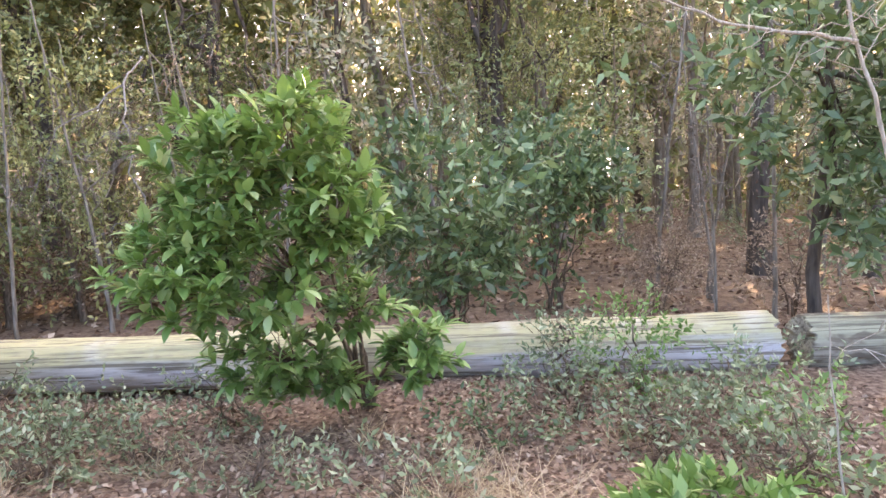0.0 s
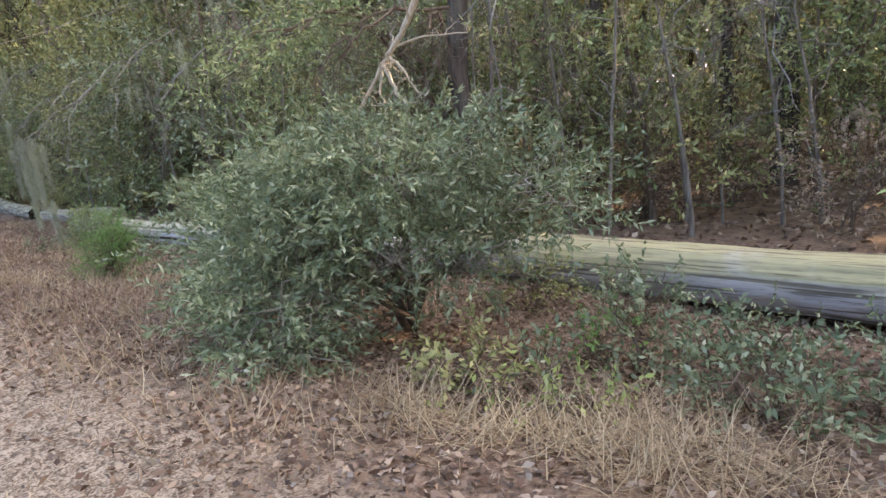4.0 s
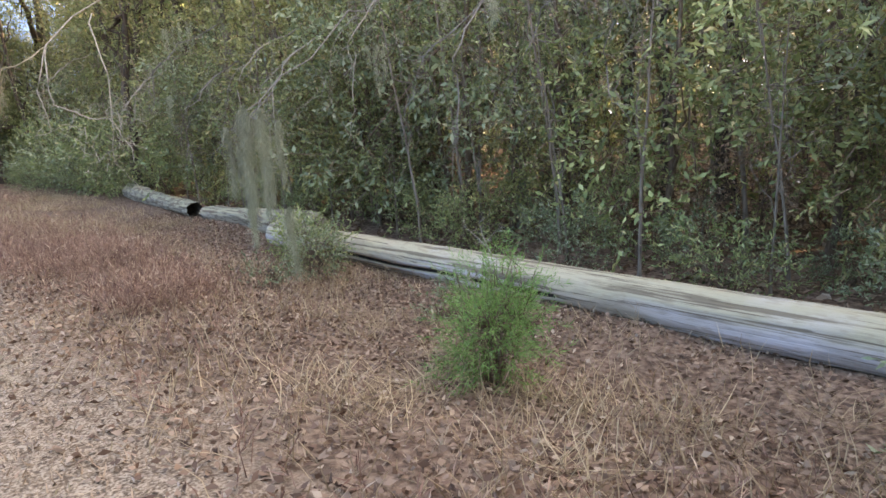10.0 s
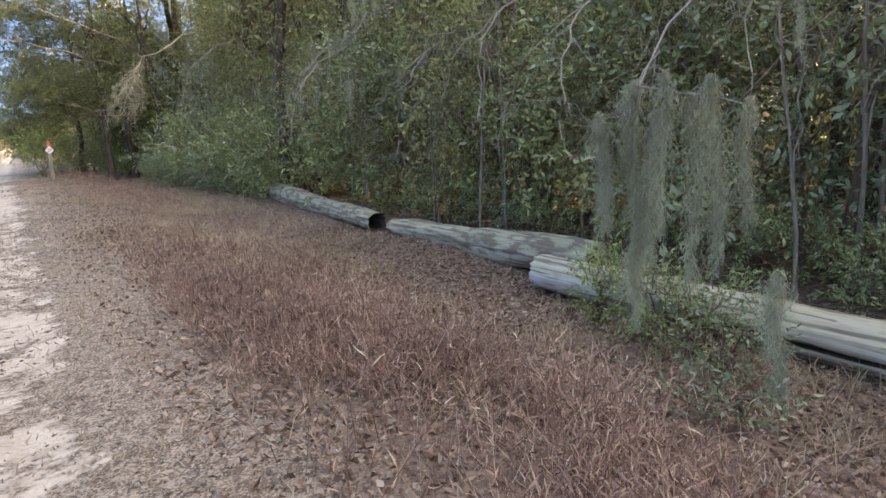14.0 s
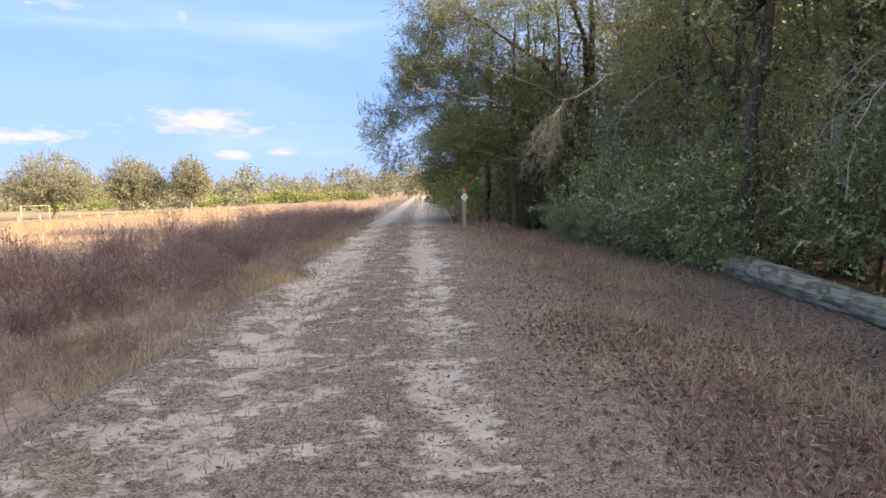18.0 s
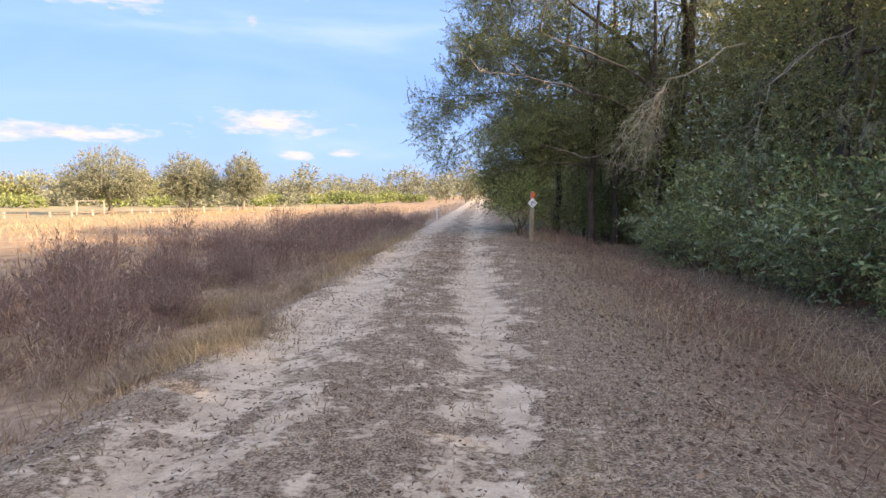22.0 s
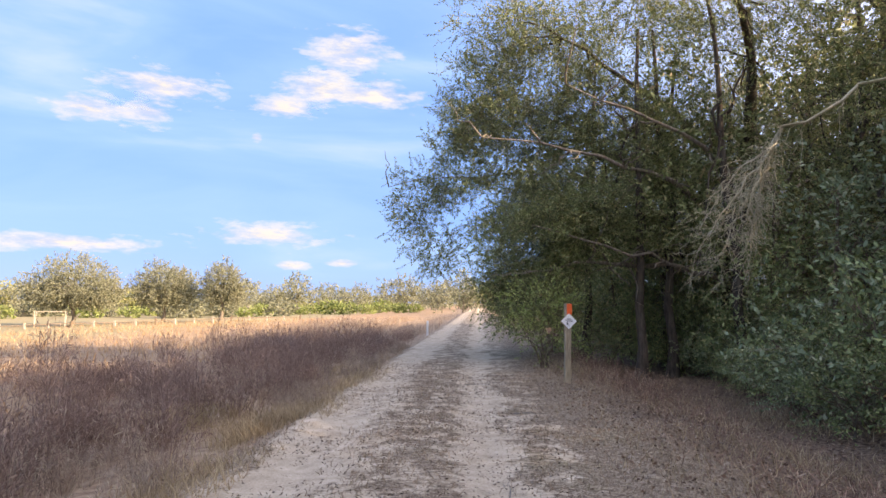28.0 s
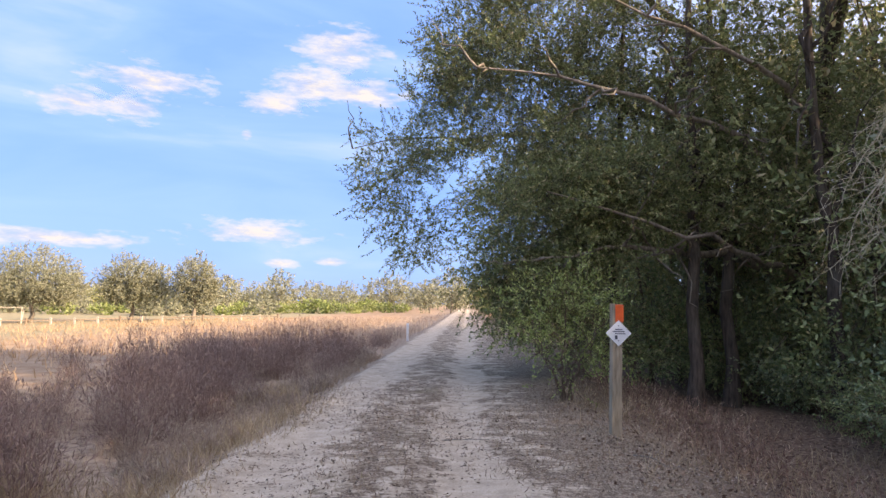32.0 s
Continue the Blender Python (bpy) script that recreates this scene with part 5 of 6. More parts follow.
# ---- hanging moss ----
def moss(seed, at, tails, rich=9000):
    """A beard of grey moss: tails of many short curling strands. tails: (y, z) of top and foot from at, half width."""
    rng = np.random.default_rng(seed)
    root = thing("spanish_moss", at, "soft grey-green beard of hanging moss on a bare branch", "moss", "hanging moss")
    for y0, z0, y1, z1, wide in tails:
        long = math.hypot(y1 - y0, z1 - z0)
        n = int(rich * (0.035 + long * wide))
        dx = rng.normal(0, 0.1)
        s = rng.random(n) ** 1.4 * 0.95
        girth = wide * np.clip(np.minimum(s * 5 + 0.35, 1.25 - 1.15 * s), 0.06, 1) * (1 + 0.8 * lattice(s * 6, s * 0 + y0 * 5, seed))
        a = rng.random(n) * 2 * np.pi
        r = girth * np.abs(rng.normal(0, 0.75, n))
        f = np.linspace(0, 1, 6)
        run = rng.uniform(0.05, 0.2, n) * min(1.0, long + 0.2)
        ph = rng.random((n, 1)) * 7
        px = dx + (r * np.cos(a) * 0.8)[:, None] + 0.02 * np.sin(f * 8 + ph) + rng.normal(0, 0.05, (n, 1)) * f
        py = (y0 + (y1 - y0) * s + r * np.sin(a))[:, None] * 1.0 + 0.022 * np.cos(f * 7 + 2 * ph) + rng.normal(0, 0.05, (n, 1)) * f + 0.03 * np.sin(s * 6 + y0 * 9)[:, None]
        pz = (z0 + (z1 - z0) * s)[:, None] - run[:, None] * f
        w = 0.0016 * (1 - 0.5 * f)
        turn = rng.random((n, 1)) * 6.28
        p = np.stack([px - w * np.cos(turn), py - w * np.sin(turn), pz], -1)
        q = np.stack([px + w * np.cos(turn), py + w * np.sin(turn), pz], -1)
        k = np.arange(n)[:, None] * 12 + np.arange(5)[None] * 2
        child("moss_tail", mesh_of("moss_tail", np.stack([p, q], 2).reshape(-1, 3), np.stack([k, k + 1, k + 3, k + 2], -1).reshape(-1, 4), MOSS), root)


moss(0, (3.95, 13.3, 1.8), ((0.72, 0.01, 0.68, -1.5, 0.085), (0.55, -0.2, 0.57, -1.25, 0.06), (0.40, 0.05, 0.38, -1.0, 0.055), (0.26, -0.1, 0.2, -1.38, 0.07), (0.10, 0.0, 0.03, -1.2, 0.075), (-0.06, -0.15, -0.08, -0.95, 0.055), (0.9, -0.2, 0.86, -1.1, 0.05), (1.15, -0.44, 1.0, -1.1, 0.055), (0.70, -1.16, 0.69, -1.78, 0.05)))
moss(1, (3.9, 12.91, 0.63), ((0, 0, -0.03, -0.83, 0.076),))
rng = np.random.default_rng(33)
for i in range(26):
    x, y, z = rng.uniform(6.3, 8.0), rng.uniform(7, 36), rng.uniform(2.6, 4.6)
    moss(2 + i, (x, y, z), [(d, rng.uniform(-0.2, 0), d + rng.normal(0, 0.04), -rng.uniform(0.3, 0.95), rng.uniform(0.03, 0.06)) for d in (0, 0.14, -0.15)[: int(rng.integers(1, 4))]], 3200)


# ---- the bush that leans over the trail, and low growth along the logs ----
def leaning_bush():
    rng = np.random.default_rng(31)
    root = thing("saltbush", (3.7, 3.15, gz(3.7, 3.15)), "wide narrow-leaved grey-green bush leaning over the bank", "bush")
    blobs = (((-1.2, 0.55, 0.65), (0.42, 0.48, 0.45), 180), ((-0.9, 1.15, 0.9), (0.55, 0.65, 0.45), 210), ((-0.2, 0.3, 1.5), (0.9, 0.95, 0.42), 420), ((-0.2, 1.3, 1.4), (0.9, 0.85, 0.42), 340), ((0.2, 2.1, 0.9), (0.8, 0.6, 0.6), 220), ((0.1, 0.7, 1.75), (0.8, 0.9, 0.25), 150), ((-0.5, 0.6, 1.1), (0.5, 0.6, 0.4), 150), ((-0.4, 0.15, 0.85), (0.4, 0.4, 0.3), 80), ((-0.1, 2.5, 1.05), (0.7, 0.65, 0.45), 190), ((0.4, 3.0, 0.75), (0.5, 0.45, 0.35), 80), ((0.45, -0.6, 1.35), (0.6, 0.55, 0.35), 170), ((0.2, -0.2, 0.85), (0.45, 0.5, 0.32), 100), ((-1.3, 0.5, 0.28), (0.25, 0.28, 0.25), 60), ((-0.7, 1.9, 1.05), (0.45, 0.5, 0.4), 110))
    tips, ways = [], []
    for i, (c, r, n) in enumerate(blobs):
        p, d = gather(rng, *lumps(rng, n, r, 0.3, 150 + i), 6, 0.15)
        p = p + np.asarray(c)
        way = d * (1.2, 1.2, 0.6) + rng.normal(0, 0.5, d.shape) + (-0.2, 0, -0.15)
        p[:, 2] = np.maximum(p[:, 2], 0.12)
        tips.append(p)
        ways.append(way)
        pts = crooked(rng, bezier((0.5, 0.9, -0.3), (0.4, 0.8, 0.4), np.asarray(c) * (0.5, 0.5, 0.9) + (0.2, 0.3, 0), c, 8), 0.04)
        stem = child("stem", mesh_of("stem", *tube(pts, np.linspace(0.035, 0.01, 8), 6), STEM, True), root)
        for q in p[:: max(1, n // 22)]:
            child("side_branch", mesh_of("side_branch", *tube(crooked(rng, np.linspace(pts[rng.integers(4, 8)], q, 5), 0.04), np.linspace(0.011, 0.003, 5), 4), TWIG, True), stem)
    p, way = np.concatenate(tips), np.concatenate(ways)
    one = leaf_mesh("leaf", 0.085, 0.021, MYRTLE)
    front = np.argsort(p[:, 0] + 0.4 * rng.random(len(p)))[:60]
    for m in whorls(rng, p[front] + unit(way[front]) * 0.3, way[front], 5, 0.085, 0.02):
        child("leaf", one, root).matrix_basis = m
    rest = child("foliage", mesh_of("foliage", *sprays(rng, p, way, 0.38, 17, 0.07, 0.02, 0.75), MYRTLE), root)
    tagged(rest, kind="stuff")
    tagged(child("twig_spray", mesh_of("twig_spray", *sprigs(p - unit(way) * 0.12, way, 0.45, 0.0022), STEM), rest), kind="stuff")


leaning_bush()


def hanging_bough():
    """A leafy limb that reaches out of the wood over the log."""
    rng = np.random.default_rng(37)
    root = thing("hanging_bough", (8.4, 6.9, gz(8.4, 6.9)), "evergreen bough reaching out of the wood over the pale log", "branch")
    o = np.array(root.matrix_basis.translation)
    ends = ((3.9, 6.7, 2.25), (4.6, 7.6, 2.2), (5.4, 8.3, 2.5), (5.0, 6.4, 2.6))
    lv, tw = [], []
    for i, e in enumerate(ends):
        pts = crooked(rng, bezier((8.4, 6.9, 0.2 - 0.7), (8.2, 6.9, 3.2), (6.6, 6.9 + 0.2 * i, 3.7), e, 12), 0.05) - o
        child("stem", mesh_of("stem", *tube(pts, np.linspace(0.06, 0.008, 12), 6), STEM, True), root)
        at = pts[rng.integers(7, 12, 60)] + rng.normal(0, 1, (60, 3)) * (0.34, 0.38, 0.2)
        way = rng.normal(0, 0.7, at.shape) + (-0.6, 0, -0.35)
        lv.append(sprays(rng, at, way, 0.36, 14, 0.08, 0.026, 0.75))
        tw.append(sprigs(at - unit(way) * 0.15, way, 0.45, 0.0025))
    leaves = child("foliage", mesh_of("foliage", *joined(lv), DARKLEAF), root)
    tagged(child("twig_spray", mesh_of("twig_spray", *joined(tw), STEM), leaves), kind="stuff")


hanging_bough()
place(shrub(81, "feathery_fennel", "feathery bright green fennel plant in the leaf litter", (0.34, 0.34, 0.42), 620, FUZZ, "", 14, (0.06, 0.006), 0.17, 6, 0.1, 0.0, STEM, 0.6, "plant"), 3.35, 9.05)
for i, (x, y, r, h, n, leaf) in enumerate(((5.15, 14.75, 0.42, 0.36, 120, DARKLEAF), (5.25, 15.45, 0.26, 0.34, 90, LIME), (4.6, 13.6, 0.35, 0.3, 70, MYRTLE), (5.0, 14.2, 0.5, 0.35, 110, DARKLEAF), (3.6, 13.0, 0.25, 0.15, 30, MYRTLE), (4.6, 10.9, 0.3, 0.2, 36, MYRTLE), (3.0, 5.6, 0.3, 0.14, 30, MYRTLE), (4.7, 5.9, 0.6, 0.4, 150, MYRTLE), (6.9, 9.0, 0.7, 0.4, 150, DARKLEAF), (7.0, 11.2, 0.8, 0.45, 170, MYRTLE), (7.1, 7.2, 0.7, 0.5, 150, MYRTLE), (7.2, 13.4, 0.7, 0.5, 150, DARKLEAF))):
    place(shrub(90 + i, "bank_shrub", "small leafy shrub growing beside the fallen logs", (r, r, h), n, leaf, "shrubs by the logs", 10, (0.058, 0.02), 0.24, 4), x, y)
place(shrub(110, "lime_shrub", "yellow-green shrub arching beside the trail post", (0.9, 0.8, 0.95), 420, LIME, "", 9, (0.06, 0.025), 0.32, 8, 0.3, 0.35), 1.15, 43.9)


# ---- grasses, weeds and fallen leaves ----
def stuff(name, label, category, geometry, mat):
    tagged(new(name, mesh_of(name, *geometry, mat)), label, category, "", "stuff")


def scatter(rng, n, x0, x1, y0, y1, keep=None):
    x, y = rng.uniform(x0, x1, n), rng.uniform(y0, y1, n)
    if keep is None:
        return x, y
    k = rng.random(n) < keep(x, y)
    return x[k], y[k]


rng = np.random.default_rng(9)


def patchy(scale, seed, lo, hi):
    return lambda x, y: np.clip((lattice(x * scale, y * scale, seed) - lo) / (hi - lo), 0, 1)


def flat_leaves(x, y, long, wide):
    n = len(x)
    base = np.stack([x, y, height(x, y) + rng.uniform(0.004, 0.035, n)], 1)
    a = rng.random(n) * 2 * np.pi
    return blades(rng, base, np.stack([np.cos(a), np.sin(a), rng.normal(0, 0.35, n)], 1), long * rng.uniform(0.6, 1.3, n), wide * rng.uniform(0.6, 1.2, n), 0.15)


x, y = scatter(rng, 92000, 0.7, 6.3, -6, 24, lambda x, y: np.clip((x - 0.5) / 1.0, 0.15, 1) * np.clip(0.75 + 0.5 * lattice(x * 0.8, y * 0.8, 12), 0, 1))
x2, y2 = scatter(rng, 11000, 0.9, 6.5, 22, 46)
x3, y3 = scatter(rng, 16000, 6.5, 22, -14, 26)
stuff("leaf_litter", "brown and russet fallen oak leaves covering the bank and woodland floor", "leaves", joined([flat_leaves(x, y, 0.058, 0.034), flat_leaves(x2, y2, 0.05, 0.03), flat_leaves(x3, y3, 0.13, 0.08)]), LITTER)
x, y = scatter(rng, 90000, -3.4, 3.4, 1, 46, lambda x, y: np.clip(0.5 + 0.9 * lattice(x * 0.9, y * 0.9, 15), 0.08, 1))
stuff("trail_litter", "small bits of dead leaf and straw strewn over the sandy trail", "leaves", flat_leaves(x, y, 0.04, 0.014), CHAFF)


def not_rut(x, y):
    early = np.clip((y - 20) / 10, 0, 1) * 0.4 + 0.6
    d = np.clip((y - 20) * 0.022, 0, 0.48)
    u = x + d + 0.22 * lattice(x * 0.9, y * 0.9, 21)
    rut = np.maximum(early * np.exp(-(((u - 0.05) / 0.3) ** 2)), np.clip((y - 18) / 10, 0.3, 1) * np.exp(-(((u + 1.8) / 0.45) ** 2)))
    return np.clip(1 - 1.1 * rut, 0.06, 1) * np.clip(0.75 + 0.6 * lattice(x * 1.7, y * 1.7, 22), 0.1, 1)


x, y = scatter(rng, 95000, -3.4, 2.6, 2, 44, not_rut)
stuff("trail_grass", "short dead turf between and beside the sandy ruts", "grass", stalks(rng, x, y, rng.uniform(0.03, 0.095, len(x)), 0.9, 0.005), VERGE)
x, y = scatter(rng, 44000, 0.7, 5.8, 2, 48, lambda x, y: np.clip((x - 0.9) / 0.8, 0, 1) * patchy(0.6, 31, -0.5, 0.6)(x, y))
stuff("verge_grass", "tan dead grass on the trail's shaded verge", "grass", stalks(rng, x, y, rng.uniform(0.08, 0.3, len(x)), 0.6, 0.004), STRAW)
x, y = scatter(rng, 36000, 1.1, 5.4, 3.0, 48, lambda x, y: np.clip(1 - np.abs(x - np.interp(y, (3, 9, 13, 18, 30, 48), (2.6, 2.4, 2.2, 2.3, 3.2, 3.0))) / 1.6, 0, 1) * np.clip(0.55 + 0.9 * lattice(x * 0.7, y * 0.5, 33), 0.05, 1) * np.interp(y, (3, 6, 10.5, 12.5, 18, 21, 48), (0.1, 0.3, 0.3, 0.42, 0.42, 0.42, 0.5)))
stuff("bank_weeds", "dry reddish weeds standing on the bank beside the trail", "weeds", stalks(rng, x, y, rng.uniform(0.2, 0.62, len(x)) * np.interp(y, (9, 13, 19, 22), (0.6, 1, 1, 0.75)), 0.5, 0.003, 5, 0.1), REDWEED)
x, y = scatter(rng, 12000, 1.2, 3.7, 12.0, 20.0, lambda x, y: np.clip(1.25 - np.abs(x - 2.3) / 1.15, 0, 1) * np.clip(0.35 + 1.9 * lattice(x * 1.5, y * 1.2, 34), 0.04, 1))
stuff("red_weeds", "rust-red dry weeds in a dense patch beside the trail", "weeds", stalks(rng, x, y, rng.uniform(0.2, 0.62, len(x)) * (0.75 + 0.35 * lattice(x * 1.6, y * 1.6, 35)), 0.6, 0.0026, 7, 0.09), REDWEED)
tx, ty = scatter(rng, 60, 2.2, 4.8, -4, 24)
x, y = np.repeat(tx, 60) + rng.normal(0, 0.1, 3600), np.repeat(ty, 60) + rng.normal(0, 0.1, 3600)
extra = [(2.3, 2.3), (2.25, 1.8), (2.5, 1.5), (2.9, 0.75), (3.0, 1.15), (2.6, 1.2), (2.7, 0.3), (2.4, 0.8), (3.0, -2.5), (2.9, -2.2), (2.3, 9.2), (2.6, 18.6), (2.8, 19.2), (3.1, 19.4), (2.7, 20.9), (2.95, 20.4), (2.4, 24.2), (3.2, 27.5)]
x = np.concatenate([x] + [c[0] + rng.normal(0, 0.18, 200) for c in extra])
y = np.concatenate([y] + [c[1] + rng.normal(0, 0.24, 200) for c in extra])
stuff("straw_tufts", "pale tufts of long dry grass among the fallen leaves", "grass", stalks(rng, x, y, rng.uniform(0.2, 0.5, len(x)), 1.7, 0.003), STRAW)


def thick(x, y):
    """Where the tall weeds stand on the pasture side."""
    edge = np.clip((-x - 3.1 + 0.5 * lattice(x * 0.3, y * 0.35, 41)) / 0.9, 0, 1)
    return edge * np.clip(0.42 + 1.5 * lattice(x * 0.3, y * 0.22, 42), 0.05, 1) * np.clip((14 + x) / 5, 0.12, 1)


def clumps(n, per, x0, x1, y0, y1, wide, low, high, lean=0.3):
    """Stems gathered in tufts: places and heights."""
    cx, cy = scatter(rng, n, x0, x1, y0, y1)
    w, t = rng.uniform(0.5, 1.3, n) * wide, rng.uniform(low, high, n)
    dx, dy = rng.normal(0, 1, (n, per)) * w[:, None], rng.normal(0, 1, (n, per)) * w[:, None]
    tall = t[:, None] * np.exp(-0.3 * (dx**2 + dy**2) / w[:, None] ** 2) * rng.uniform(0.6, 1.15, (n, per))
    return (cx[:, None] + dx).ravel(), (cy[:, None] + dy).ravel(), tall.ravel()


x, y, tall = clumps(210, 80, -8.0, -3.3, 8, 54, 0.24, 0.3, 0.8)
# patches kept for pale straw, some of them standing in for spots of sunlight
pale = ((-5.3, 39.3, 1.1), (-3.5, 37.6, 0.6), (-4.4, 31.5, 0.9), (-2.85, 27.7, 0.75), (-5.2, 47.0, 1.0), (-5.0, 24.5, 0.7), (-6.4, 28.5, 0.9))
k = x < -2.9 + 0.25 * lattice(x * 0, y * 0.6, 46)
for cx, cy, r in pale:
    k &= (x - cx) ** 2 + (y - cy) ** 2 > r * r
x, y, tall = x[k], y[k], tall[k] * np.clip((-x[k] - 2.3) / 1.6, 0.35, 1)
stuff("pasture_weeds", "mauve-grey dry weeds in tufts along the pasture edge", "weeds", stalks(rng, x, y, tall, 0.28, 0.004, 6, 0.12), WEED)


px = np.concatenate([cx + rng.normal(0, r * 0.5, int(3200 * r)) for cx, cy, r in pale])
py = np.concatenate([cy + rng.normal(0, r * 0.6, int(3200 * r)) for cx, cy, r in pale])
fx, fy = scatter(rng, 12000, -3.8, -2.45, 22, 47, patchy(0.55, 48, -0.2, 0.5))
px, py = np.concatenate([px, fx]), np.concatenate([py, fy])
stuff("pale_grass", "patches of pale straw grass between the weeds, some in place of sunlit spots", "grass", stalks(rng, px, py, rng.uniform(0.1, 0.38, len(px)) * np.clip((-px - 1.9) / 1.6, 0.25, 1), 0.5, 0.0045), STRAW)


def weed_clump(seed, tall, wide, per):
    """One bushy tuft of dead weed: stems that spread from the root, thick with fine side twigs."""
    rng = np.random.default_rng(seed)
    a, r = rng.random(per) * 2 * np.pi, rng.random(per) ** 0.7
    dx, dy = np.cos(a) * r, np.sin(a) * r
    base = np.stack([dx * wide * 0.45, dy * wide * 0.45, 0 * a - 0.04], 1)
    h = tall * (1.0 - 0.4 * r**2) * rng.uniform(0.65, 1.12, per)
    tip = base + np.stack([dx * wide * 0.6 + rng.normal(0, 0.07, per), dy * wide * 0.6 + rng.normal(0, 0.07, per), h], 1)
    side = np.stack([-np.sin(a), np.cos(a), 0 * a], 1) * 0.004
    stem = np.stack([base - side, base + side, tip + side * 0.3, tip - side * 0.3], 1).reshape(-1, 3)
    bits = 9
    f = rng.uniform(0.3, 1.0, (per, bits, 1))
    at = (base[:, None] + (tip - base)[:, None] * f).reshape(-1, 3)
    up = np.repeat(unit(tip - base), bits, 0) + rng.normal(0, 0.55, (per * bits, 3))
    geo = joined([(stem, np.arange(4 * per).reshape(-1, 4)), blades(rng, at, up, 0.13 * rng.uniform(0.5, 1.4, per * bits), 0.015, 0.1)])
    return tagged(new("weed_clump", mesh_of("weed_clump", *geo, DUSK)), "bushy tuft of dark mauve-brown dead weed on the pasture edge", "weeds", "weed clumps")


tufts = [weed_clump(200 + i, tall, wide, per) for i, (tall, wide, per) in enumerate(((1.15, 0.7, 74), (0.95, 0.85, 80), (1.3, 0.6, 62), (0.8, 0.75, 68)))]
spots = []
for i in range(400):
    y = float(rng.uniform(16, 64))
    lane = np.interp(y, (16, 30, 45, 66), (-8.2, -8.6, -8.6, -7.6))
    x = float(lane + rng.normal(0, 1.7)) if i % 3 else float(rng.uniform(-6.8, -3.9))
    if x < -3.9 and len(spots) < 290 and lattice(x * 0.3, y * 0.25, 47) > -0.45:
        spots.append((int(rng.integers(0, 4)), x, y, float(rng.uniform(0.5, 1.4) * (1 if x < -6 else 0.72))))
set_out(tufts, spots)
x, y = scatter(rng, 26000, -26, -3.0, 52, 110, lambda x, y: np.clip((-x - 2.8) / 1.0, 0, 1) * np.clip(0.5 + 0.9 * lattice(x * 0.16, y * 0.1, 44), 0.03, 1) * np.clip((20 + x) / 8, 0.05, 1))
stuff("far_weeds", "tall dusky weeds farther along the trail", "weeds", stalks(rng, x, y, rng.uniform(0.4, 0.9, len(x)), 0.22, 0.012, 3, 0.2), WEED)
x, y = scatter(rng, 30000, -12, -2.8, 6, 52, lambda x, y: np.clip((-x - 2.7) / 0.6, 0, 1) * np.clip(0.65 - 0.9 * thick(x, y), 0.03, 1) * patchy(0.7, 49, -0.6, 0.4)(x, y))
stuff("broomsedge", "straw-coloured grass between the pasture weeds", "grass", stalks(rng, x, y, rng.uniform(0.12, 0.5, len(x)), 0.4, 0.004), STRAW)
x, y = scatter(rng, 36000, -60, -9, 10, 120, lambda x, y: np.clip((-x - 8) / 4, 0, 1) * np.clip(0.55 + 0.6 * lattice(x * 0.12, y * 0.12, 45), 0.1, 1) * np.clip((62 + x) / 30, 0.1, 1))
stuff("pasture_grass", "golden dry pasture grass in the sun", "grass", stalks(rng, x, y, rng.uniform(0.15, 0.5, len(x)), 0.5, 0.02), GOLD)


# ---- the trail post ----
def slab(wide, deep, tall, edge=0.006):
    bm = bmesh.new()
    bmesh.ops.create_cube(bm, size=1, matrix=Matrix.Diagonal((wide, deep, tall, 1)))
    bmesh.ops.bevel(bm, geom=bm.edges[:], offset=edge, segments=2, affect="EDGES", profile=0.6)
    return bm


def part(name, bm, mat, parent, at=(0, 0, 0), spin=(0, 0, 0), label=""):
    me = bpy.data.meshes.new(name)
    bm.to_mesh(me)
    bm.free()
    me.materials.append(mat)
    ob = child(name, me, parent, label)
    ob.matrix_basis = pose(*at, *spin)
    return ob


def plain(name, colour, rough=0.5, wear=0.15):
    m, n, l, b = material(name, rough, 0.4)
    dark = tuple(v * (1 - wear) for v in colour)
    l.new(ramp(n, l, grain(n, l, 18, 6), [(0.35, dark), (0.6, colour)]), b.inputs["Base Color"])
    return m


POSTWOOD = bark_material("post_wood", (0.24, 0.185, 0.12), (0.44, 0.355, 0.245), 10)
ORANGE = plain("orange_paint", (0.85, 0.13, 0.03))
SIGNWHITE = plain("sign_white", (0.78, 0.78, 0.76), 0.4, 0.08)
SIGNINK = plain("sign_ink", (0.08, 0.08, 0.09), 0.5)
post = thing("trail_post", (1.42, 41.45, gz(1.42, 41.45)), "weathered wooden trail post with orange blaze and white diamond sign", "post", turn=4)
bm = slab(0.125, 0.125, 1.86, 0.008)
part("pole", bm, POSTWOOD, post, (0, 0, 0.66), (0, 0.6, 0))
part("blaze", slab(0.1, 0.012, 0.215, 0.003), ORANGE, post, (0.028, -0.066, 1.475), label="bright orange painted blaze")
sign = part("diamond_sign", slab(0.225, 0.01, 0.225, 0.003), SIGNWHITE, post, (0.015, -0.069, 1.235), (0, 45, 0), "white diamond trail sign")
for k, (dx, dz, w, h) in enumerate(((0, 0.045, 0.09, 0.012), (0, 0.02, 0.15, 0.012), (0.02, -0.005, 0.13, 0.01), (-0.03, -0.05, 0.03, 0.05))):
    c, s = math.cos(radians(45)), math.sin(radians(45))
    part("print", slab(w, 0.004, h, 0.001), SIGNINK, sign, (c * dx - s * dz, -0.006, s * dx + c * dz), (0, -45, 0))
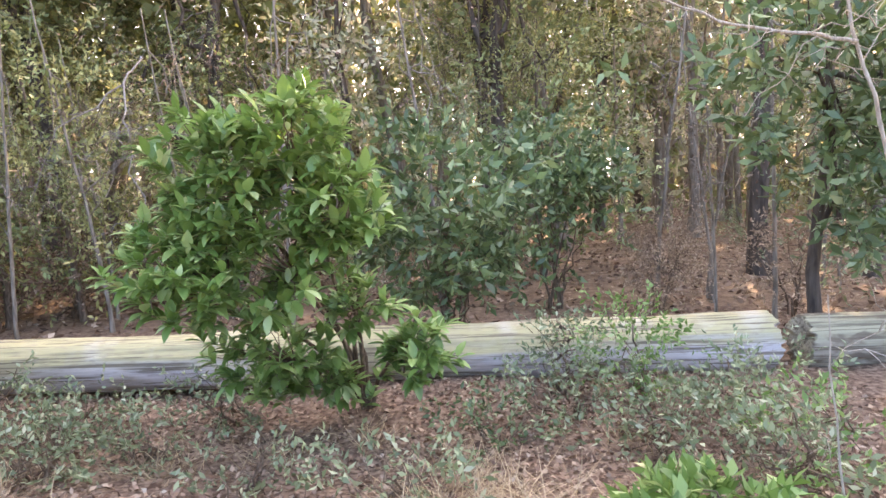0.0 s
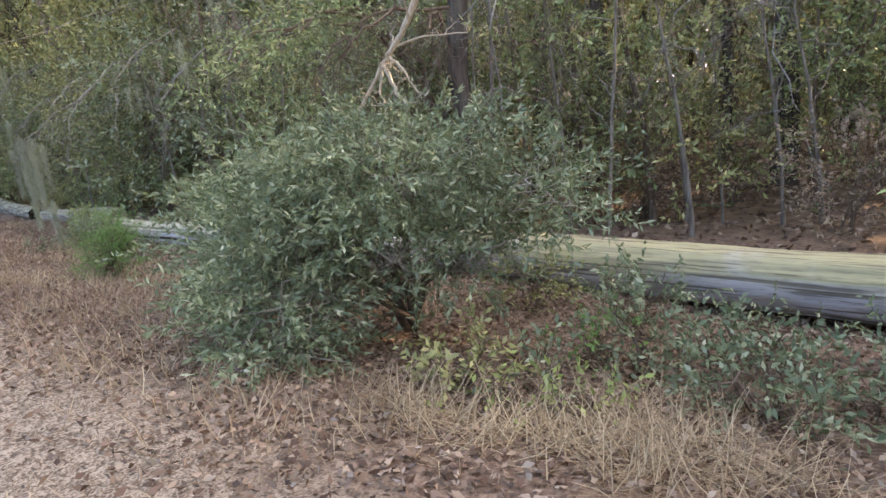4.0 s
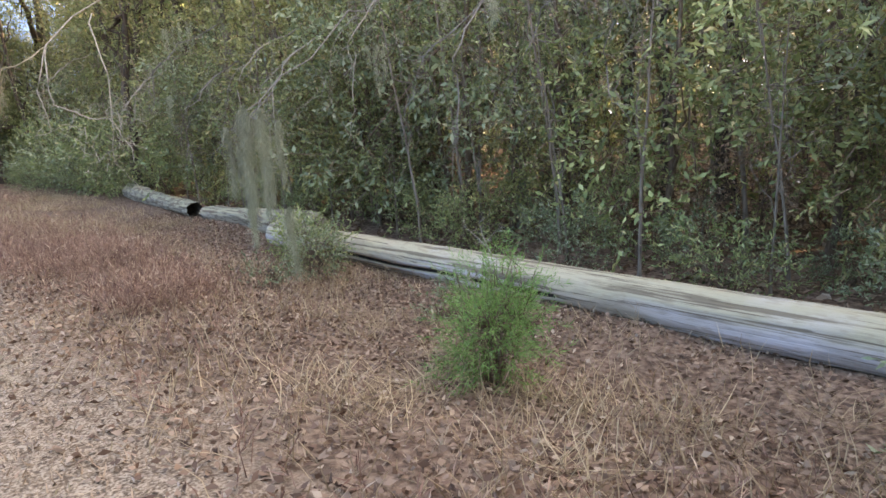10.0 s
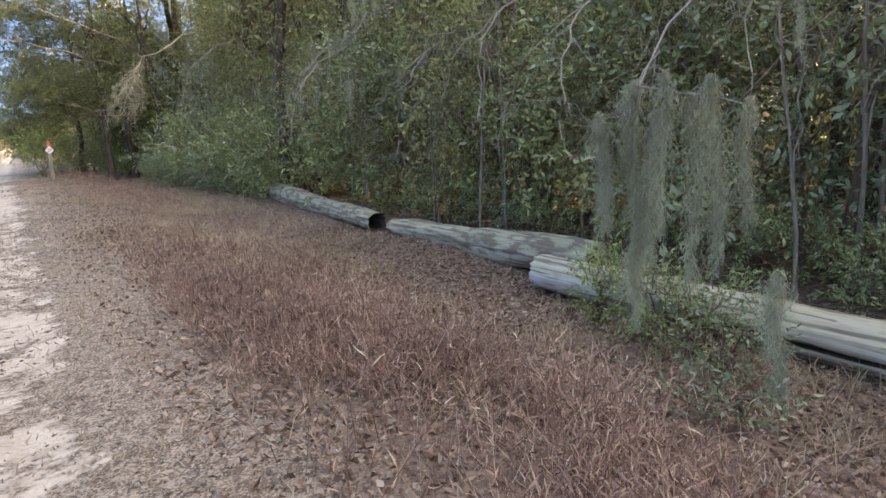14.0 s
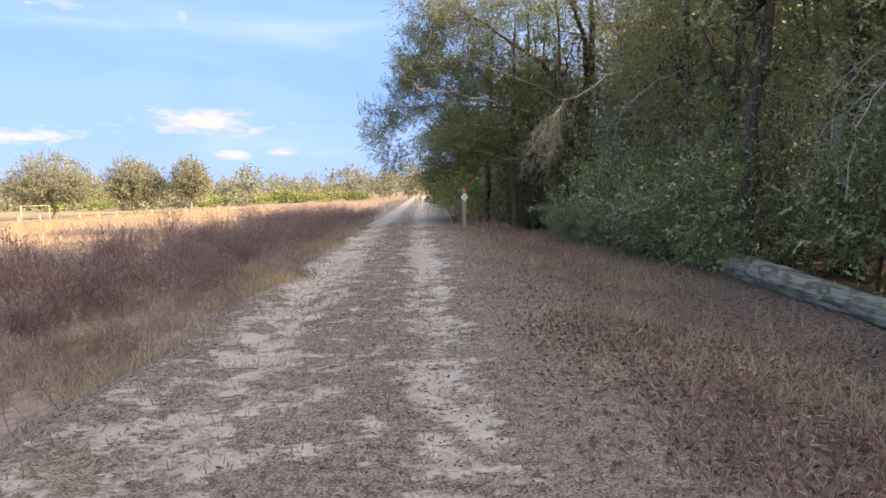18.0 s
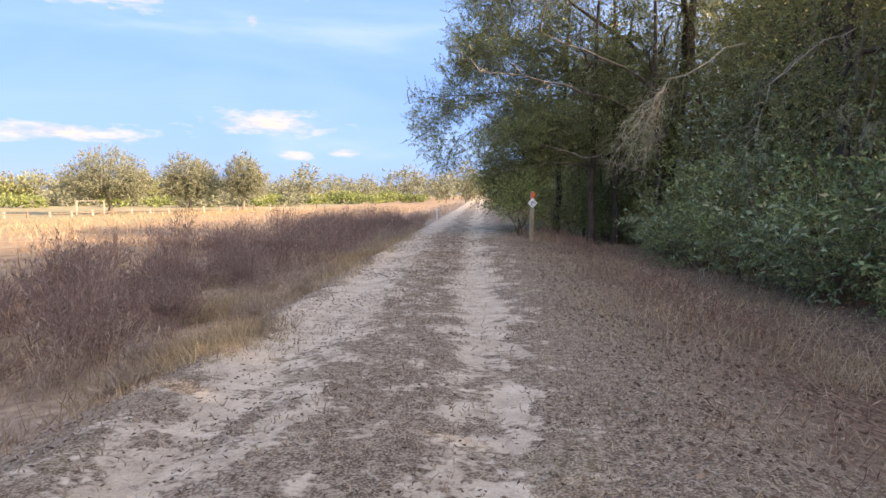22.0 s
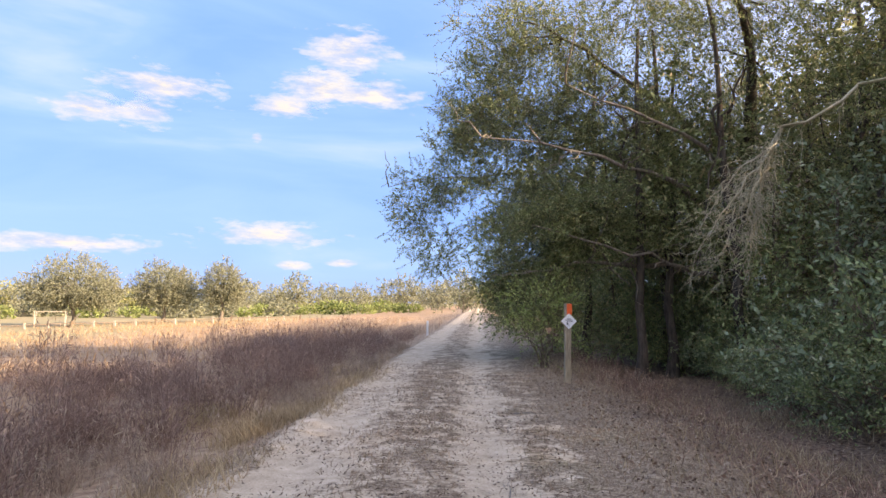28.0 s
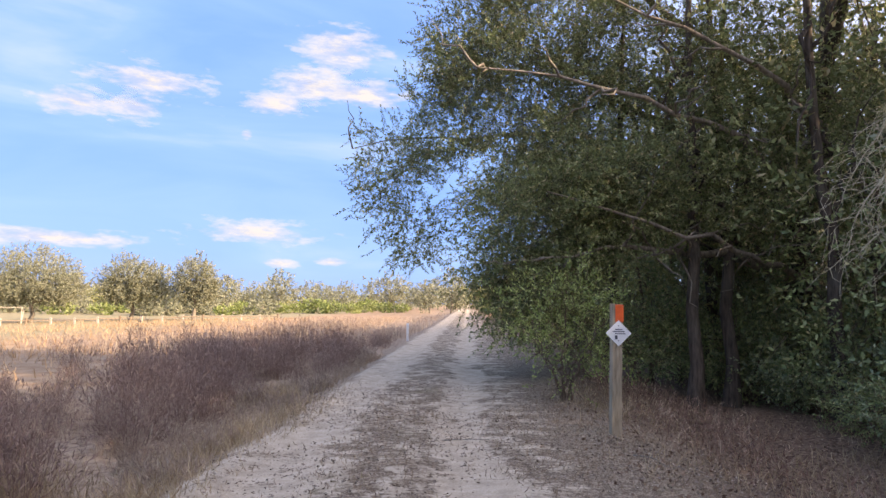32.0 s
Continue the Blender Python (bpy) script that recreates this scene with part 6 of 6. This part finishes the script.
for dz in (0.09, -0.09):
    bm = bmesh.new()
    bmesh.ops.create_cone(bm, cap_ends=True, segments=10, radius1=0.008, radius2=0.006, depth=0.006)
    part("screw", bm, SIGNINK, sign, (-0.707 * dz, -0.007, 0.707 * dz), (90, 0, 0))

# a small marker stake farther along the weeds
stake = thing("marker_stake", (-3.1, 62.0, gz(-3.1, 62.0)), "short pale marker stake in the weeds beside the trail", "stake")
part("stake_post", slab(0.1, 0.1, 0.9, 0.01), SIGNWHITE, stake, (0, 0, 0.33))

# ---- the pasture: fence, trees, far woods ----
FENCEWOOD = bark_material("fence_wood", (0.16, 0.11, 0.075), (0.34, 0.25, 0.17), 8)
CREAM = plain("cream_paint", (0.5, 0.43, 0.34), 0.6, 0.3)
fence = thing("fence", (0, 0, 0), "low cream post-and-rail barrier across the pasture", "fence")
line = np.array([(-62.0, 88.0), (-50.0, 97.0), (-44.0, 103.0), (-38.0, 108.0), (-24.0, 116.0)])
run = np.concatenate([[0], np.cumsum(np.linalg.norm(np.diff(line, axis=0), axis=1))])
stops = np.arange(0, run[-1], 2.3)
corners = [(float(np.interp(s, run, line[:, 0])), float(np.interp(s, run, line[:, 1]))) for s in stops]
for i, (x, y) in enumerate(corners):
    part("fence_post", slab(0.2, 0.2, 1.1, 0.02), CREAM if i % 4 else FENCEWOOD, fence, (x, y, gz(x, y) + 0.25))
    if i and i % 9 != 5:
        px, py = corners[i - 1]
        z = (gz(x, y) + gz(px, py)) / 2
        part("rail", slab(math.hypot(x - px, y - py) - 0.1, 0.05, 0.09, 0.01), FENCEWOOD, fence, ((x + px) / 2, (y + py) / 2 - 0.13, z + 0.55), (0, 0, math.degrees(math.atan2(y - py, x - px))))
gate = thing("goal_frame", (-53.7, 104.3, gz(-53.7, 104.3)), "pale metal goal frame standing in the pasture before an oak", "goal", turn=27)
for dx in (-1.65, 1.65):
    part("goal_post", slab(0.1, 0.1, 2.3, 0.02), CREAM, gate, (dx, 0, 0.95))
    part("back_stay", slab(0.07, 0.07, 2.6, 0.015), CREAM, gate, (dx, 0.75, 0.95), (-33, 0, 0))
part("crossbar", slab(3.2, 0.08, 0.08, 0.02), CREAM, gate, (0, 0, 2.04))

for i, (x, y, tall, wide, n) in enumerate(((-53.5, 108.5, 9.0, 6.6, 2000), (-46.4, 118.5, 8.9, 5.0, 1500), (-37.2, 117.4, 8.7, 3.1, 950), (-72, 100, 8, 6, 500))):
    place(tree(130 + i, "pasture_oak", "broad sunlit oak standing in the pasture behind the fence", tall * 0.7, 0.3, [((0, 0, tall * 0.6), (wide * 0.85, wide * 0.85, tall * 0.36), n), ((wide * 0.5, 0, tall * 0.48), (wide * 0.5, wide * 0.5, tall * 0.22), n // 3), ((-wide * 0.5, 0.5, tall * 0.47), (wide * 0.5, wide * 0.5, tall * 0.22), n // 3)], FIELDTREE, PALEBARK, "pasture trees", 6, 0.3, 14, (0.2, 0.1), 0.7, 0.3, tuft=0), x, y)
far = [tree(140 + i, "far_tree", "distant tree in the woods beyond the pasture", tall * 0.6, 0.25, [((0, 0, tall * 0.62), (w, w, tall * 0.4), 190), ((w * 0.6, 0, tall * 0.35), (w * 0.8, w * 0.8, tall * 0.3), 110)], leaf, PALEBARK, "far woods", 2, 0.3, 7, (0.5, 0.27), 0.9, 0.3, twigs=False, tuft=0) for i, (tall, w, leaf) in enumerate(((8.5, 4.0, FIELDTREE), (7.5, 5.0, FIELDTREE), (9.5, 3.2, FIELDTREE), (6.5, 4.5, OLIVE)))]
brush = [shrub(150 + i, "field_brush", "bright brush along the far edge of the pasture", (3.2, 3.2, 1.5), 140, leaf, "far brush", 5, (0.7, 0.36), 0.6, 2) for i, leaf in enumerate((BRUSH, FIELDTREE))]
rng = np.random.default_rng(12)
spots = []
for a in np.arange(-14, 62, 0.8):
    d = 195 + rng.uniform(-25, 40) + max(0, a - 30) * 1.5
    spots.append((int(rng.integers(0, 4)), float(-math.sin(radians(a)) * d), float(30 + math.cos(radians(a)) * d), float(rng.uniform(0.75, 1.15))))
for x, y, s in ((-3.5, 150, 0.8), (3, 140, 0.9), (6.5, 120, 0.9), (5.5, 105, 0.8), (9, 95, 1.0), (10, 84, 0.9), (-9, 175, 0.9)):
    spots.append((int(rng.integers(0, 4)), x, y, s))
set_out(far, spots)
set_out(brush, [(int(rng.integers(0, 2)), float(-math.sin(radians(a)) * d), float(30 + math.cos(radians(a)) * d), float(rng.uniform(0.6, 1.1))) for a, d in zip(np.arange(6, 58, 1.5), 150 + rng.uniform(-12, 12, 40))])
